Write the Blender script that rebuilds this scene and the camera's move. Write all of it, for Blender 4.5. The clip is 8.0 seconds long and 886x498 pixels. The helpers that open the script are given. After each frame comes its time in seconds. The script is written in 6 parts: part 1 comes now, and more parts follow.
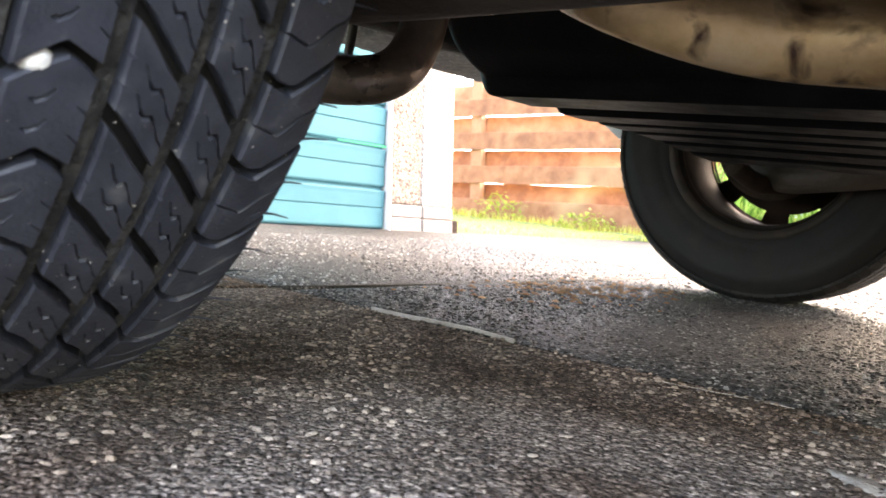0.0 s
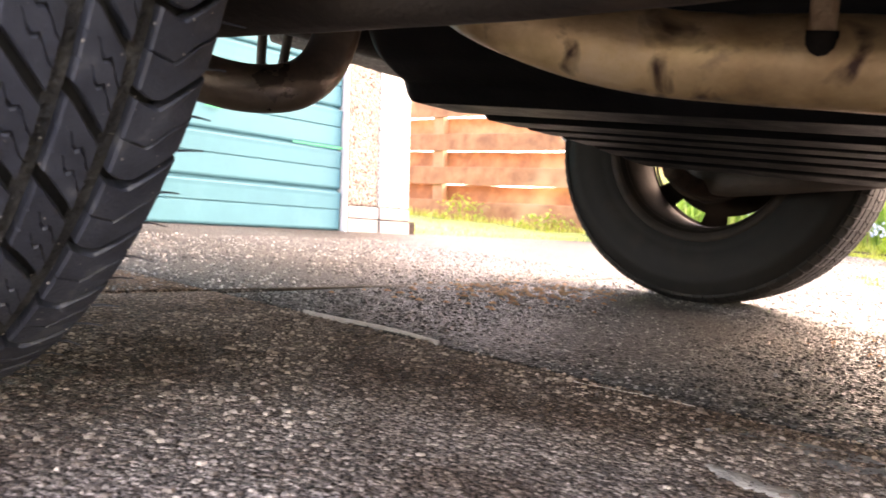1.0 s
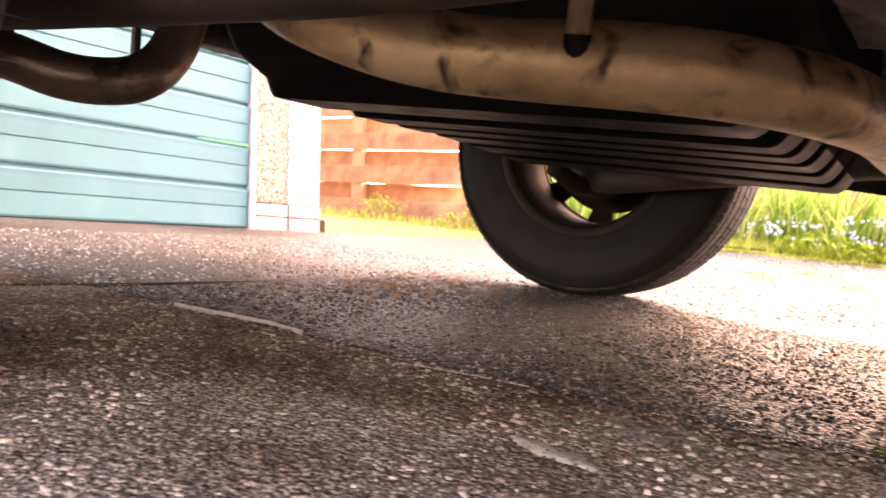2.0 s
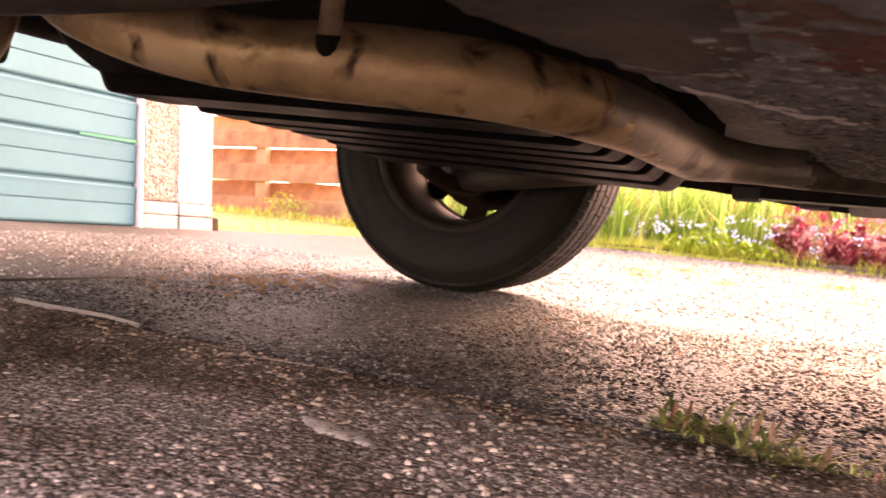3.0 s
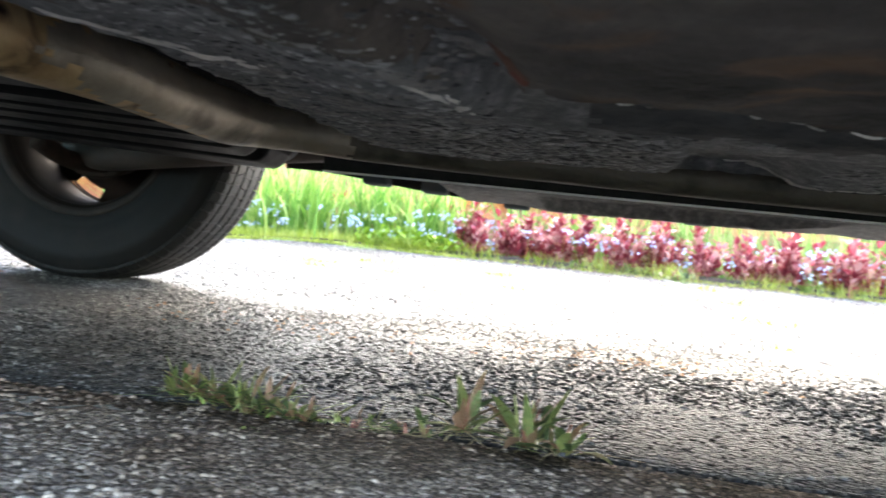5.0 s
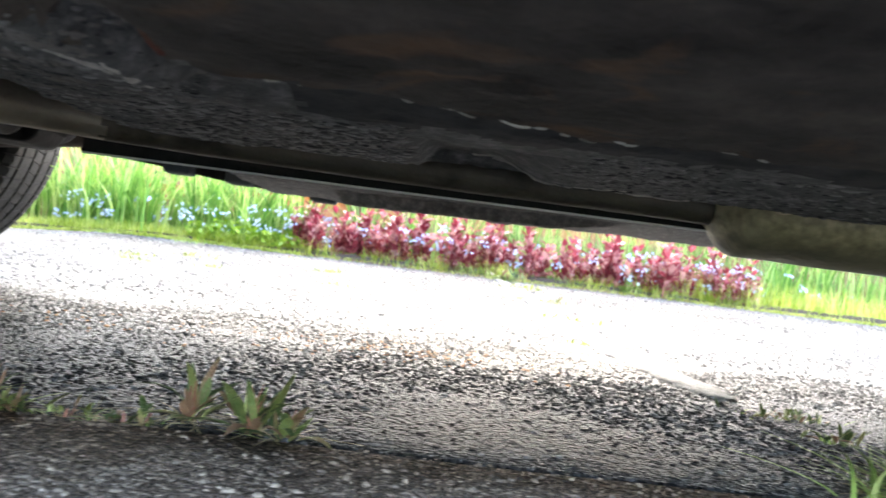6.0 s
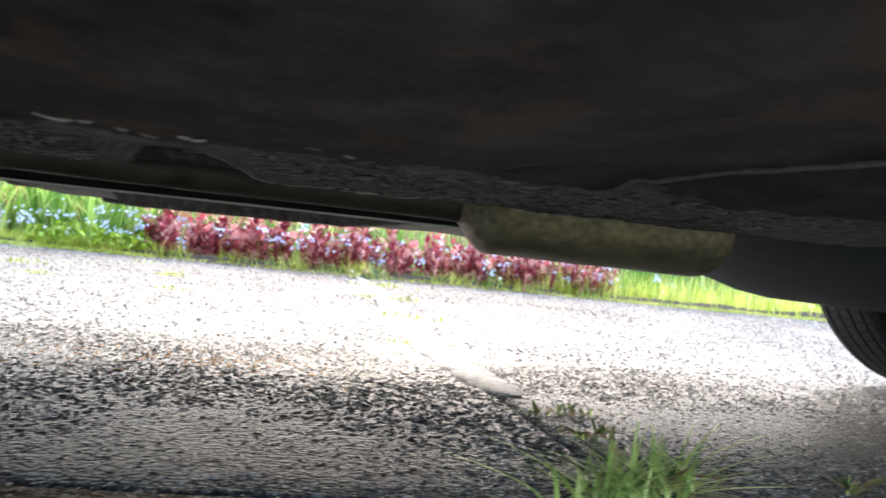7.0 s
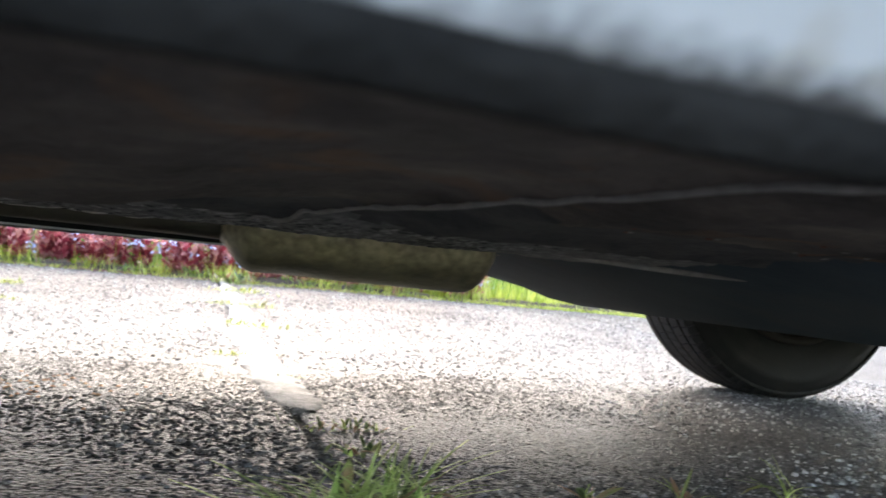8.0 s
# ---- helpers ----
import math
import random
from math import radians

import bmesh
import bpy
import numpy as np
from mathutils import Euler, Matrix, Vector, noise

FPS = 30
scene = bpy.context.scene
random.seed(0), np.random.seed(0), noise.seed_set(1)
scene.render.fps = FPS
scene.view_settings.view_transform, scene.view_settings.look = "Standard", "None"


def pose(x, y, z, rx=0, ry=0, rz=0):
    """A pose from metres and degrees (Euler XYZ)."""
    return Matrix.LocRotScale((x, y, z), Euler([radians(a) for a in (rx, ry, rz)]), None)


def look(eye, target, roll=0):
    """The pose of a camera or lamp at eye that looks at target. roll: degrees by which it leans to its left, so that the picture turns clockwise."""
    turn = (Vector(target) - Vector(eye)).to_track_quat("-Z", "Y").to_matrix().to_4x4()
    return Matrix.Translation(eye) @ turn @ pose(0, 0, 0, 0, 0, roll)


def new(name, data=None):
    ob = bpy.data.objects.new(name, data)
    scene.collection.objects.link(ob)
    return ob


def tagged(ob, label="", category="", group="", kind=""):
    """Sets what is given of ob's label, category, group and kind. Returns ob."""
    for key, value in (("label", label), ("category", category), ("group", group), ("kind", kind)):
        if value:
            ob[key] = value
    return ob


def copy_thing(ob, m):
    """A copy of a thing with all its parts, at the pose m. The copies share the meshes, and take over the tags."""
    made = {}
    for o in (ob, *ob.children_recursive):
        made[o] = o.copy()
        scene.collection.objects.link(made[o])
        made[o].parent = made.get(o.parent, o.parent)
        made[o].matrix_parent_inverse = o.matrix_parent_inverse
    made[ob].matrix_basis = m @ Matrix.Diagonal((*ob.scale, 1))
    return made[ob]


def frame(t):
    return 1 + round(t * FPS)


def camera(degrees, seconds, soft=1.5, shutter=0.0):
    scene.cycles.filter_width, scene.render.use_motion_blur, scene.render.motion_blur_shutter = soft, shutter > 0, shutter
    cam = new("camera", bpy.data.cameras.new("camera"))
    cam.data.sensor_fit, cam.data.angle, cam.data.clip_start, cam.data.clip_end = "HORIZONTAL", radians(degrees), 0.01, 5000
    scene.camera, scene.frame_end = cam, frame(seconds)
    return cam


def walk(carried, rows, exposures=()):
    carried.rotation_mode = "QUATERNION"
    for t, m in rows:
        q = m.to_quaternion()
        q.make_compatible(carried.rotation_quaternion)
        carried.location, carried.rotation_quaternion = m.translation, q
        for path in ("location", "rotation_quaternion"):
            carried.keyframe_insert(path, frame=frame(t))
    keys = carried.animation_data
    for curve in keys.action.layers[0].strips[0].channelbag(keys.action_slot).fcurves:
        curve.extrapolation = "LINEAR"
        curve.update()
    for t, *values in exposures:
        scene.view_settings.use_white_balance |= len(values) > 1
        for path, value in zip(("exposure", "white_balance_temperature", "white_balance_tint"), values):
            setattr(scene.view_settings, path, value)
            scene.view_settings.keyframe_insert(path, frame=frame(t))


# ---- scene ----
# The drive falls away from the garage: SITE carries all that stands on its slope.
# In the site's own metres: x runs forward along the car from its rear axle, y to its far side, z up from the drive.
SLOPE = 5.5
SITE = Matrix.Rotation(radians(SLOPE), 4, "Y")
cam = camera(56.86, 8.0, soft=1.5, shutter=0.35)
# a phone's small lens: a pupil of 2 mm, focused on the middle of the drive
cam.data.dof.use_dof, cam.data.dof.focus_distance, cam.data.dof.aperture_fstop = True, 0.72, 16.5
# seconds, x, y, z, heading, pitch, roll
ROWS = [
    (0, 0.5843, -0.9676, 0.1485, 129.96, -3.58, 5.58),
    (0.5, 0.6078, -0.9568, 0.1500, 129.60, -3.54, 5.52),
    (1, 0.6307, -0.9510, 0.1576, 127.72, -3.33, 5.58),
    (1.5, 0.6643, -0.9421, 0.1582, 125.39, -3.12, 5.65),
    (3, 0.8055, -0.9149, 0.1605, 116.84, -2.26, 5.86),
    (3.5, 0.8394, -0.9024, 0.1651, 114.01, -1.99, 5.90),
    (4, 0.8765, -0.8932, 0.1554, 110.02, -1.53, 5.94),
    (4.5, 0.9266, -0.8738, 0.1489, 104.60, -0.97, 5.88),
    (5, 0.9734, -0.8495, 0.1468, 97.94, -0.36, 5.99),
    (6.5, 1.1362, -0.8416, 0.1520, 83.88, 1.20, 6.73),
    (7, 1.2215, -0.8223, 0.1689, 80.11, 1.38, 5.63),
    (7.5, 1.2866, -0.8348, 0.1852, 76.36, 1.73, 5.46),
    (8, 1.3536, -0.8515, 0.2003, 72.76, 2.10, 5.32),
]


def row_pose(x, y, z, heading, pitch, roll):
    a, b = radians(heading), radians(pitch)
    ahead = Vector((math.cos(a) * math.cos(b), math.sin(a) * math.cos(b), math.sin(b)))
    eye = Vector((x, y, z))
    return SITE @ look(eye, eye + ahead, roll)


EXPOSURES = [(0.0, 4.64, 9300, 20), (1.5, 4.66, 12000, 40), (3.0, 4.45, 15000, 56), (3.5, 4.45, 12900, 45), (4.2, 4.52, 9300, 18), (5.0, 4.6, 7550, 9), (6.5, 4.2, 7450, 10), (8.0, 3.92, 7700, 12)]
walk(cam, [(t, row_pose(*r)) for t, *r in ROWS], EXPOSURES)
# ---- world and light ----
world = bpy.data.worlds.new("world")
scene.world = world
world.use_nodes = True
wn = world.node_tree
sky = wn.nodes.new("ShaderNodeTexSky")
sky.sky_type, sky.sun_disc = "NISHITA", False
SUN_UP, SUN_TURN = 33.0, 10.0
sky.sun_elevation, sky.sun_rotation = radians(SUN_UP), radians(SUN_TURN)
sky.air_density, sky.dust_density, sky.ozone_density = 0.7, 1.4, 0.6
wn.links.new(sky.outputs[0], wn.nodes["Background"].inputs[0])
wn.nodes["Background"].inputs[1].default_value = 0.15
sun = new("sun", bpy.data.lights.new("sun", "SUN"))
sun.data.energy, sun.data.angle, sun.data.color = 0.68, radians(62), (0.81, 0.905, 1.0)
_a, _b = radians(SUN_TURN), radians(SUN_UP)
sun_way = Vector((math.sin(_a) * math.cos(_b), math.cos(_a) * math.cos(_b), math.sin(_b)))
sun.matrix_world = look(sun_way * 20, (0, 0, 0))


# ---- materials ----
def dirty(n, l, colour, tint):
    """Tints the near slabs darker: a long wedge beside the joint with a ragged edge."""
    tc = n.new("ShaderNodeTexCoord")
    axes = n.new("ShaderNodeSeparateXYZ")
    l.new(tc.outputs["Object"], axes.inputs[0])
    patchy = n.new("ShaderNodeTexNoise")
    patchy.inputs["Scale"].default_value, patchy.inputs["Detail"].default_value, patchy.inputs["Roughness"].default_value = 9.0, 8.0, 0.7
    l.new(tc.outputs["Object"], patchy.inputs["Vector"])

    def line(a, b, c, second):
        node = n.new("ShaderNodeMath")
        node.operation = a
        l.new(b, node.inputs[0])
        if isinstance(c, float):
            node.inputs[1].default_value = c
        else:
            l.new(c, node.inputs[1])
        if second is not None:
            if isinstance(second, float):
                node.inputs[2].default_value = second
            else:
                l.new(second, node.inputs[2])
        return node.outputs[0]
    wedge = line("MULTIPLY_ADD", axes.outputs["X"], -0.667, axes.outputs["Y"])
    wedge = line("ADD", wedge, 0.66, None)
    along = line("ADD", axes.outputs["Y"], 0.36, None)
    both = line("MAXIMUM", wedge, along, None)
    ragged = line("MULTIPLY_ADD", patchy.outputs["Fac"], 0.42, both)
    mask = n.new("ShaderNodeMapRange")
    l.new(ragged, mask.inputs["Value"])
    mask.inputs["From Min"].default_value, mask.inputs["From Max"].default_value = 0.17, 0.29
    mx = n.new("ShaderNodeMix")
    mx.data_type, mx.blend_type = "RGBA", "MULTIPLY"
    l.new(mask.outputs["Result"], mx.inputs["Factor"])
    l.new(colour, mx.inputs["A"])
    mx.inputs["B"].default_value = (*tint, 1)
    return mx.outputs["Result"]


def mat(name, colours, scale=20.0, rough=0.6, metal=0.0, bump=0.0, bump_scale=None, detail=6.0, stain=None, stain_scale=3.0, stain_at=0.55, stain_warp=0.0, stain_blend="MIX",
        rough_var=0.0, random="", spread=0.0, coat=0.0, thin=0.0, spec=0.5, coords="Object", dirt=None):
    """A surface: a noise ramp through colours, an optional second, larger stain, roughness that varies, and relief."""
    m = bpy.data.materials.new(name)
    m.use_nodes = True
    nt = m.node_tree
    n, l = nt.nodes, nt.links
    p = n["Principled BSDF"]
    tc = n.new("ShaderNodeTexCoord")
    tx = n.new("ShaderNodeTexNoise")
    tx.inputs["Scale"].default_value, tx.inputs["Detail"].default_value, tx.inputs["Roughness"].default_value = scale, detail, 0.65
    l.new(tc.outputs[coords], tx.inputs["Vector"])
    ramp = n.new("ShaderNodeValToRGB")
    while len(ramp.color_ramp.elements) < len(colours):
        ramp.color_ramp.elements.new(0.5)
    for i, c in enumerate(colours):
        e = ramp.color_ramp.elements[i]
        e.position, e.color = (0.28 + 0.44 * i / max(1, len(colours) - 1)), (*c, 1)
    fac = tx.outputs["Fac"]
    if random:
        info = n.new("ShaderNodeObjectInfo" if random == "object" else "ShaderNodeNewGeometry")
        mixer = n.new("ShaderNodeMath")
        mixer.operation = "MULTIPLY_ADD"
        l.new(info.outputs["Random" if random == "object" else "Random Per Island"], mixer.inputs[0])
        mixer.inputs[1].default_value = spread
        sub = n.new("ShaderNodeMath")
        sub.operation = "SUBTRACT"
        l.new(fac, sub.inputs[0])
        sub.inputs[1].default_value = spread / 2
        l.new(sub.outputs[0], mixer.inputs[2])
        fac = mixer.outputs[0]
    l.new(fac, ramp.inputs["Fac"])
    colour = ramp.outputs["Color"]
    if stain:
        t2 = n.new("ShaderNodeTexNoise")
        t2.inputs["Scale"].default_value, t2.inputs["Detail"].default_value, t2.inputs["Distortion"].default_value = stain_scale, 7.0, stain_warp
        l.new(tc.outputs[coords], t2.inputs["Vector"])
        r2 = n.new("ShaderNodeValToRGB")
        r2.color_ramp.elements[0].position, r2.color_ramp.elements[1].position = stain_at, stain_at + 0.16
        l.new(t2.outputs["Fac"], r2.inputs["Fac"])
        mx = n.new("ShaderNodeMix")
        mx.data_type, mx.blend_type = "RGBA", stain_blend
        l.new(r2.outputs["Color"], mx.inputs["Factor"])
        l.new(colour, mx.inputs["A"])
        mx.inputs["B"].default_value = (*stain, 1)
        colour = mx.outputs["Result"]
    if dirt:
        colour = dirty(n, l, colour, dirt)
    l.new(colour, p.inputs["Base Color"])
    p.inputs["Roughness"].default_value, p.inputs["Metallic"].default_value = rough, metal
    p.inputs["Specular IOR Level"].default_value = spec
    if rough_var:
        mr = n.new("ShaderNodeMapRange")
        l.new(tx.outputs["Fac"], mr.inputs["Value"])
        mr.inputs["From Min"].default_value, mr.inputs["From Max"].default_value = 0.3, 0.7
        mr.inputs["To Min"].default_value, mr.inputs["To Max"].default_value = rough - rough_var, min(1.0, rough + rough_var)
        l.new(mr.outputs["Result"], p.inputs["Roughness"])
    if coat:
        p.inputs["Coat Weight"].default_value = coat
    if thin:
        tr = n.new("ShaderNodeBsdfTranslucent")
        l.new(colour, tr.inputs["Color"])
        ms = n.new("ShaderNodeMixShader")
        ms.inputs[0].default_value = thin
        l.new(p.outputs[0], ms.inputs[1])
        l.new(tr.outputs[0], ms.inputs[2])
        l.new(ms.outputs[0], n["Material Output"].inputs["Surface"])
    if bump:
        tb = n.new("ShaderNodeTexNoise")
        tb.inputs["Scale"].default_value, tb.inputs["Detail"].default_value = bump_scale or scale * 3, 8.0
        l.new(tc.outputs[coords], tb.inputs["Vector"])
        bp = n.new("ShaderNodeBump")
        bp.inputs["Strength"].default_value, bp.inputs["Distance"].default_value = bump, 0.004
        l.new(tb.outputs["Fac"], bp.inputs["Height"])
        l.new(bp.outputs["Normal"], p.inputs["Normal"])
    return m


def coated(m, axis, lo, hi, ragged, scale, colour, rough=0.9):
    """Lays a second coat with a ragged edge over a surface: full at hi along its axis, none at lo."""
    n, l = m.node_tree.nodes, m.node_tree.links
    p = n["Principled BSDF"]
    tc, axes, patchy, ragger, mask, mx, fine = [n.new("ShaderNode" + k) for k in ("TexCoord", "SeparateXYZ", "TexNoise", "Math", "MapRange", "Mix", "TexNoise")]
    l.new(tc.outputs["Object"], axes.inputs[0])
    l.new(tc.outputs["Object"], patchy.inputs["Vector"])
    l.new(tc.outputs["Object"], fine.inputs["Vector"])
    patchy.inputs["Scale"].default_value, patchy.inputs["Detail"].default_value, patchy.inputs["Roughness"].default_value = scale, 6.0, 0.65
    fine.inputs["Scale"].default_value, fine.inputs["Detail"].default_value = scale * 2.3, 5.0
    ragger.operation = "MULTIPLY_ADD"
    l.new(patchy.outputs["Fac"], ragger.inputs[0])
    ragger.inputs[1].default_value = ragged
    l.new(axes.outputs[axis], ragger.inputs[2])
    l.new(ragger.outputs[0], mask.inputs["Value"])
    mask.inputs["From Min"].default_value, mask.inputs["From Max"].default_value = lo + ragged / 2, hi + ragged / 2
    coat = n.new("ShaderNodeValToRGB")
    coat.color_ramp.elements[0].position, coat.color_ramp.elements[1].position = 0.3, 0.7
    coat.color_ramp.elements[0].color, coat.color_ramp.elements[1].color = (*[c * 0.55 for c in colour], 1), (*[c * 1.35 for c in colour], 1)
    l.new(fine.outputs["Fac"], coat.inputs["Fac"])
    mx.data_type = "RGBA"
    l.new(mask.outputs["Result"], mx.inputs["Factor"])
    l.new(p.inputs["Base Color"].links[0].from_socket, mx.inputs["A"])
    l.new(coat.outputs["Color"], mx.inputs["B"])
    l.new(mx.outputs["Result"], p.inputs["Base Color"])
    blend = n.new("ShaderNodeMapRange")
    l.new(mask.outputs["Result"], blend.inputs["Value"])
    blend.inputs["To Min"].default_value, blend.inputs["To Max"].default_value = p.inputs["Metallic"].default_value, 0.0
    l.new(blend.outputs["Result"], p.inputs["Metallic"])
    return m


def darkened(m, centre, size, turn, tint):
    """Shade put into the drive's colour: a long, ragged-edged patch multiplied by a tint."""
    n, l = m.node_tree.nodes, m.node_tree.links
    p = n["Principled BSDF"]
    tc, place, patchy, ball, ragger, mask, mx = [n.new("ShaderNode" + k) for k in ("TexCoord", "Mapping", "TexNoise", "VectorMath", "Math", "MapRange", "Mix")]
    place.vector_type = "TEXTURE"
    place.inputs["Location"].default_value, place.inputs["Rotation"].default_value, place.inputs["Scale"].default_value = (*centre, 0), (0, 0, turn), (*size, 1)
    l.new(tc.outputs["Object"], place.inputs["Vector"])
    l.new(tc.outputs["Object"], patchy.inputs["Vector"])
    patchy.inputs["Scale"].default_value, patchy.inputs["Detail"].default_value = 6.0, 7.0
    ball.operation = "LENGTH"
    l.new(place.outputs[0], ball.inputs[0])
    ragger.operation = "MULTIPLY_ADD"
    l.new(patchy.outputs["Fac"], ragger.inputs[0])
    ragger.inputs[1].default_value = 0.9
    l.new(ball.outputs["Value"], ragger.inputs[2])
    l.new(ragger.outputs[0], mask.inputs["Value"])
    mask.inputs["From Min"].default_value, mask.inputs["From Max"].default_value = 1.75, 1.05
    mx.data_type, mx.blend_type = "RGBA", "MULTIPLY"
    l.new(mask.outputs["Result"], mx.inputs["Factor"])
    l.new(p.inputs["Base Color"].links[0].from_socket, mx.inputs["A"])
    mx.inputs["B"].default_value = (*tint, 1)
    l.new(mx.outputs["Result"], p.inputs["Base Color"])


def pebbled(name, stones, binder, size, rough=0.75, depth=0.003, stain=None, stain_scale=1.6, dirt=None):
    """Stones set in a binder: cells coloured one by one, with dark joints between them and raised middles."""
    m = bpy.data.materials.new(name)
    m.use_nodes = True
    nt = m.node_tree
    n, l = nt.nodes, nt.links
    p = n["Principled BSDF"]
    tc = n.new("ShaderNodeTexCoord")
    wob = n.new("ShaderNodeTexNoise")
    wob.inputs["Scale"].default_value = 0.9 / size
    l.new(tc.outputs["Object"], wob.inputs["Vector"])
    add = n.new("ShaderNodeVectorMath")
    add.operation = "MULTIPLY_ADD"
    l.new(wob.outputs["Color"], add.inputs[0])
    add.inputs[1].default_value = (size * 0.8,) * 3
    l.new(tc.outputs["Object"], add.inputs[2])
    vo = n.new("ShaderNodeTexVoronoi")
    vo.inputs["Scale"].default_value, vo.inputs["Randomness"].default_value = 1 / size, 1.0
    l.new(add.outputs[0], vo.inputs["Vector"])
    sep = n.new("ShaderNodeSeparateColor")
    l.new(vo.outputs["Color"], sep.inputs[0])
    ramp = n.new("ShaderNodeValToRGB")
    while len(ramp.color_ramp.elements) < len(stones):
        ramp.color_ramp.elements.new(0.5)
    for i, c in enumerate(stones):
        ramp.color_ramp.elements[i].position, ramp.color_ramp.elements[i].color = i / max(1, len(stones) - 1), (*c, 1)
    l.new(sep.outputs[0], ramp.inputs["Fac"])
    edge = n.new("ShaderNodeMapRange")
    l.new(vo.outputs["Distance"], edge.inputs["Value"])
    edge.inputs["From Min"].default_value, edge.inputs["From Max"].default_value = 0.38, 0.62
    mx = n.new("ShaderNodeMix")
    mx.data_type = "RGBA"
    l.new(edge.outputs["Result"], mx.inputs["Factor"])
    l.new(ramp.outputs["Color"], mx.inputs["A"])
    mx.inputs["B"].default_value = (*binder, 1)
    colour = mx.outputs["Result"]
    big = n.new("ShaderNodeTexNoise")
    big.inputs["Scale"].default_value, big.inputs["Detail"].default_value = stain_scale, 6.0
    l.new(tc.outputs["Object"], big.inputs["Vector"])
    r2 = n.new("ShaderNodeValToRGB")
    r2.color_ramp.elements[0].position, r2.color_ramp.elements[1].position = 0.46, 0.62
    l.new(big.outputs["Fac"], r2.inputs["Fac"])
    if stain:
        m2 = n.new("ShaderNodeMix")
        m2.data_type, m2.blend_type = "RGBA", "MULTIPLY"
        l.new(r2.outputs["Color"], m2.inputs["Factor"])
        l.new(colour, m2.inputs["A"])
        m2.inputs["B"].default_value = (*stain, 1)
        colour = m2.outputs["Result"]
    p.inputs["Roughness"].default_value, p.inputs["Specular IOR Level"].default_value = rough, 0.05
    fine = n.new("ShaderNodeTexNoise")
    fine.inputs["Scale"].default_value, fine.inputs["Detail"].default_value = 2.5 / size, 6.0
    l.new(tc.outputs["Object"], fine.inputs["Vector"])
    grain = n.new("ShaderNodeMapRange")
    l.new(fine.outputs["Fac"], grain.inputs["Value"])
    grain.inputs["From Min"].default_value, grain.inputs["From Max"].default_value = 0.38, 0.64
    grain.inputs["To Min"].default_value, grain.inputs["To Max"].default_value = 0.12, 2.0
    m3 = n.new("ShaderNodeMix")
    m3.data_type, m3.blend_type = "RGBA", "MULTIPLY"
    m3.inputs["Factor"].default_value = 1.0
    l.new(colour, m3.inputs["A"])
    l.new(grain.outputs["Result"], m3.inputs["B"])
    l.new(dirty(n, l, m3.outputs["Result"], dirt) if dirt else m3.outputs["Result"], p.inputs["Base Color"])
    hgt = n.new("ShaderNodeMath")
    hgt.operation = "MULTIPLY_ADD"
    l.new(fine.outputs["Fac"], hgt.inputs[0])
    hgt.inputs[1].default_value = -0.35
    l.new(vo.outputs["Distance"], hgt.inputs[2])
    bp = n.new("ShaderNodeBump")
    bp.invert = True
    bp.inputs["Strength"].default_value, bp.inputs["Distance"].default_value = 0.9, depth
    l.new(hgt.outputs[0], bp.inputs["Height"])
    l.new(bp.outputs["Normal"], p.inputs["Normal"])
    return m


M = {}
M["slab"] = pebbled("exposed_aggregate", [(0.028, 0.028, 0.029), (0.075, 0.073, 0.071), (0.12, 0.114, 0.107), (0.06, 0.06, 0.06), (0.2, 0.195, 0.188)],
                    (0.042, 0.041, 0.040), 0.0062, rough=0.5, depth=0.006, stain=(0.68, 0.65, 0.62))
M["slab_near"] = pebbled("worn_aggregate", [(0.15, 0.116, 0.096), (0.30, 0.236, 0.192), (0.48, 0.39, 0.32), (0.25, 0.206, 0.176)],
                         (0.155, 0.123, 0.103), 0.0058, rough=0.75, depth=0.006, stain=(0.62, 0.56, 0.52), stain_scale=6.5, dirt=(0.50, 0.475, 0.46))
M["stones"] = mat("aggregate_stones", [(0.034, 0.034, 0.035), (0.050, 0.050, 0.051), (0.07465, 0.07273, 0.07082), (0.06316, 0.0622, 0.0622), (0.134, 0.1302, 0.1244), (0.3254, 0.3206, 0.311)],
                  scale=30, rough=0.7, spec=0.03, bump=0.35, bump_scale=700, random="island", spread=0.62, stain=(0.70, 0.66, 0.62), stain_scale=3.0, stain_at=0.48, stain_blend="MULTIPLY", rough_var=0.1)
# Lit copy of the stones: brighter ground's light put into a paler colour.
M["stones_open"] = mat("lit_aggregate_stones", [(0.048, 0.047, 0.046), (0.085, 0.084, 0.083), (0.1156, 0.1133, 0.1101), (0.09713, 0.0962, 0.09435), (0.1943, 0.1905, 0.185), (0.37, 0.3654, 0.3561)],
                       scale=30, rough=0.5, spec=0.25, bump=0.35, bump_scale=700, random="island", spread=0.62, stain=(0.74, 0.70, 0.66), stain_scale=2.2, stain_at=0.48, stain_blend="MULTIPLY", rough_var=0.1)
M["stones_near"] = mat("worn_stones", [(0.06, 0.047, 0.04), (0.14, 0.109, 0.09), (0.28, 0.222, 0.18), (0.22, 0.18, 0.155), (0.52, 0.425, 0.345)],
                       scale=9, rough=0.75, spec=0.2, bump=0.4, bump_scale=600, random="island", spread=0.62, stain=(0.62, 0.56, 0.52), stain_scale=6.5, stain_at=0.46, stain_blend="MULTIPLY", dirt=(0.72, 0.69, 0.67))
# Dimmer ground along the joint: its shade goes into slab and stone colours.
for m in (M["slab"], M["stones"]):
    darkened(m, (1.08, 0.0), (0.66, 0.33), 0.08, (0.44, 0.44, 0.455))
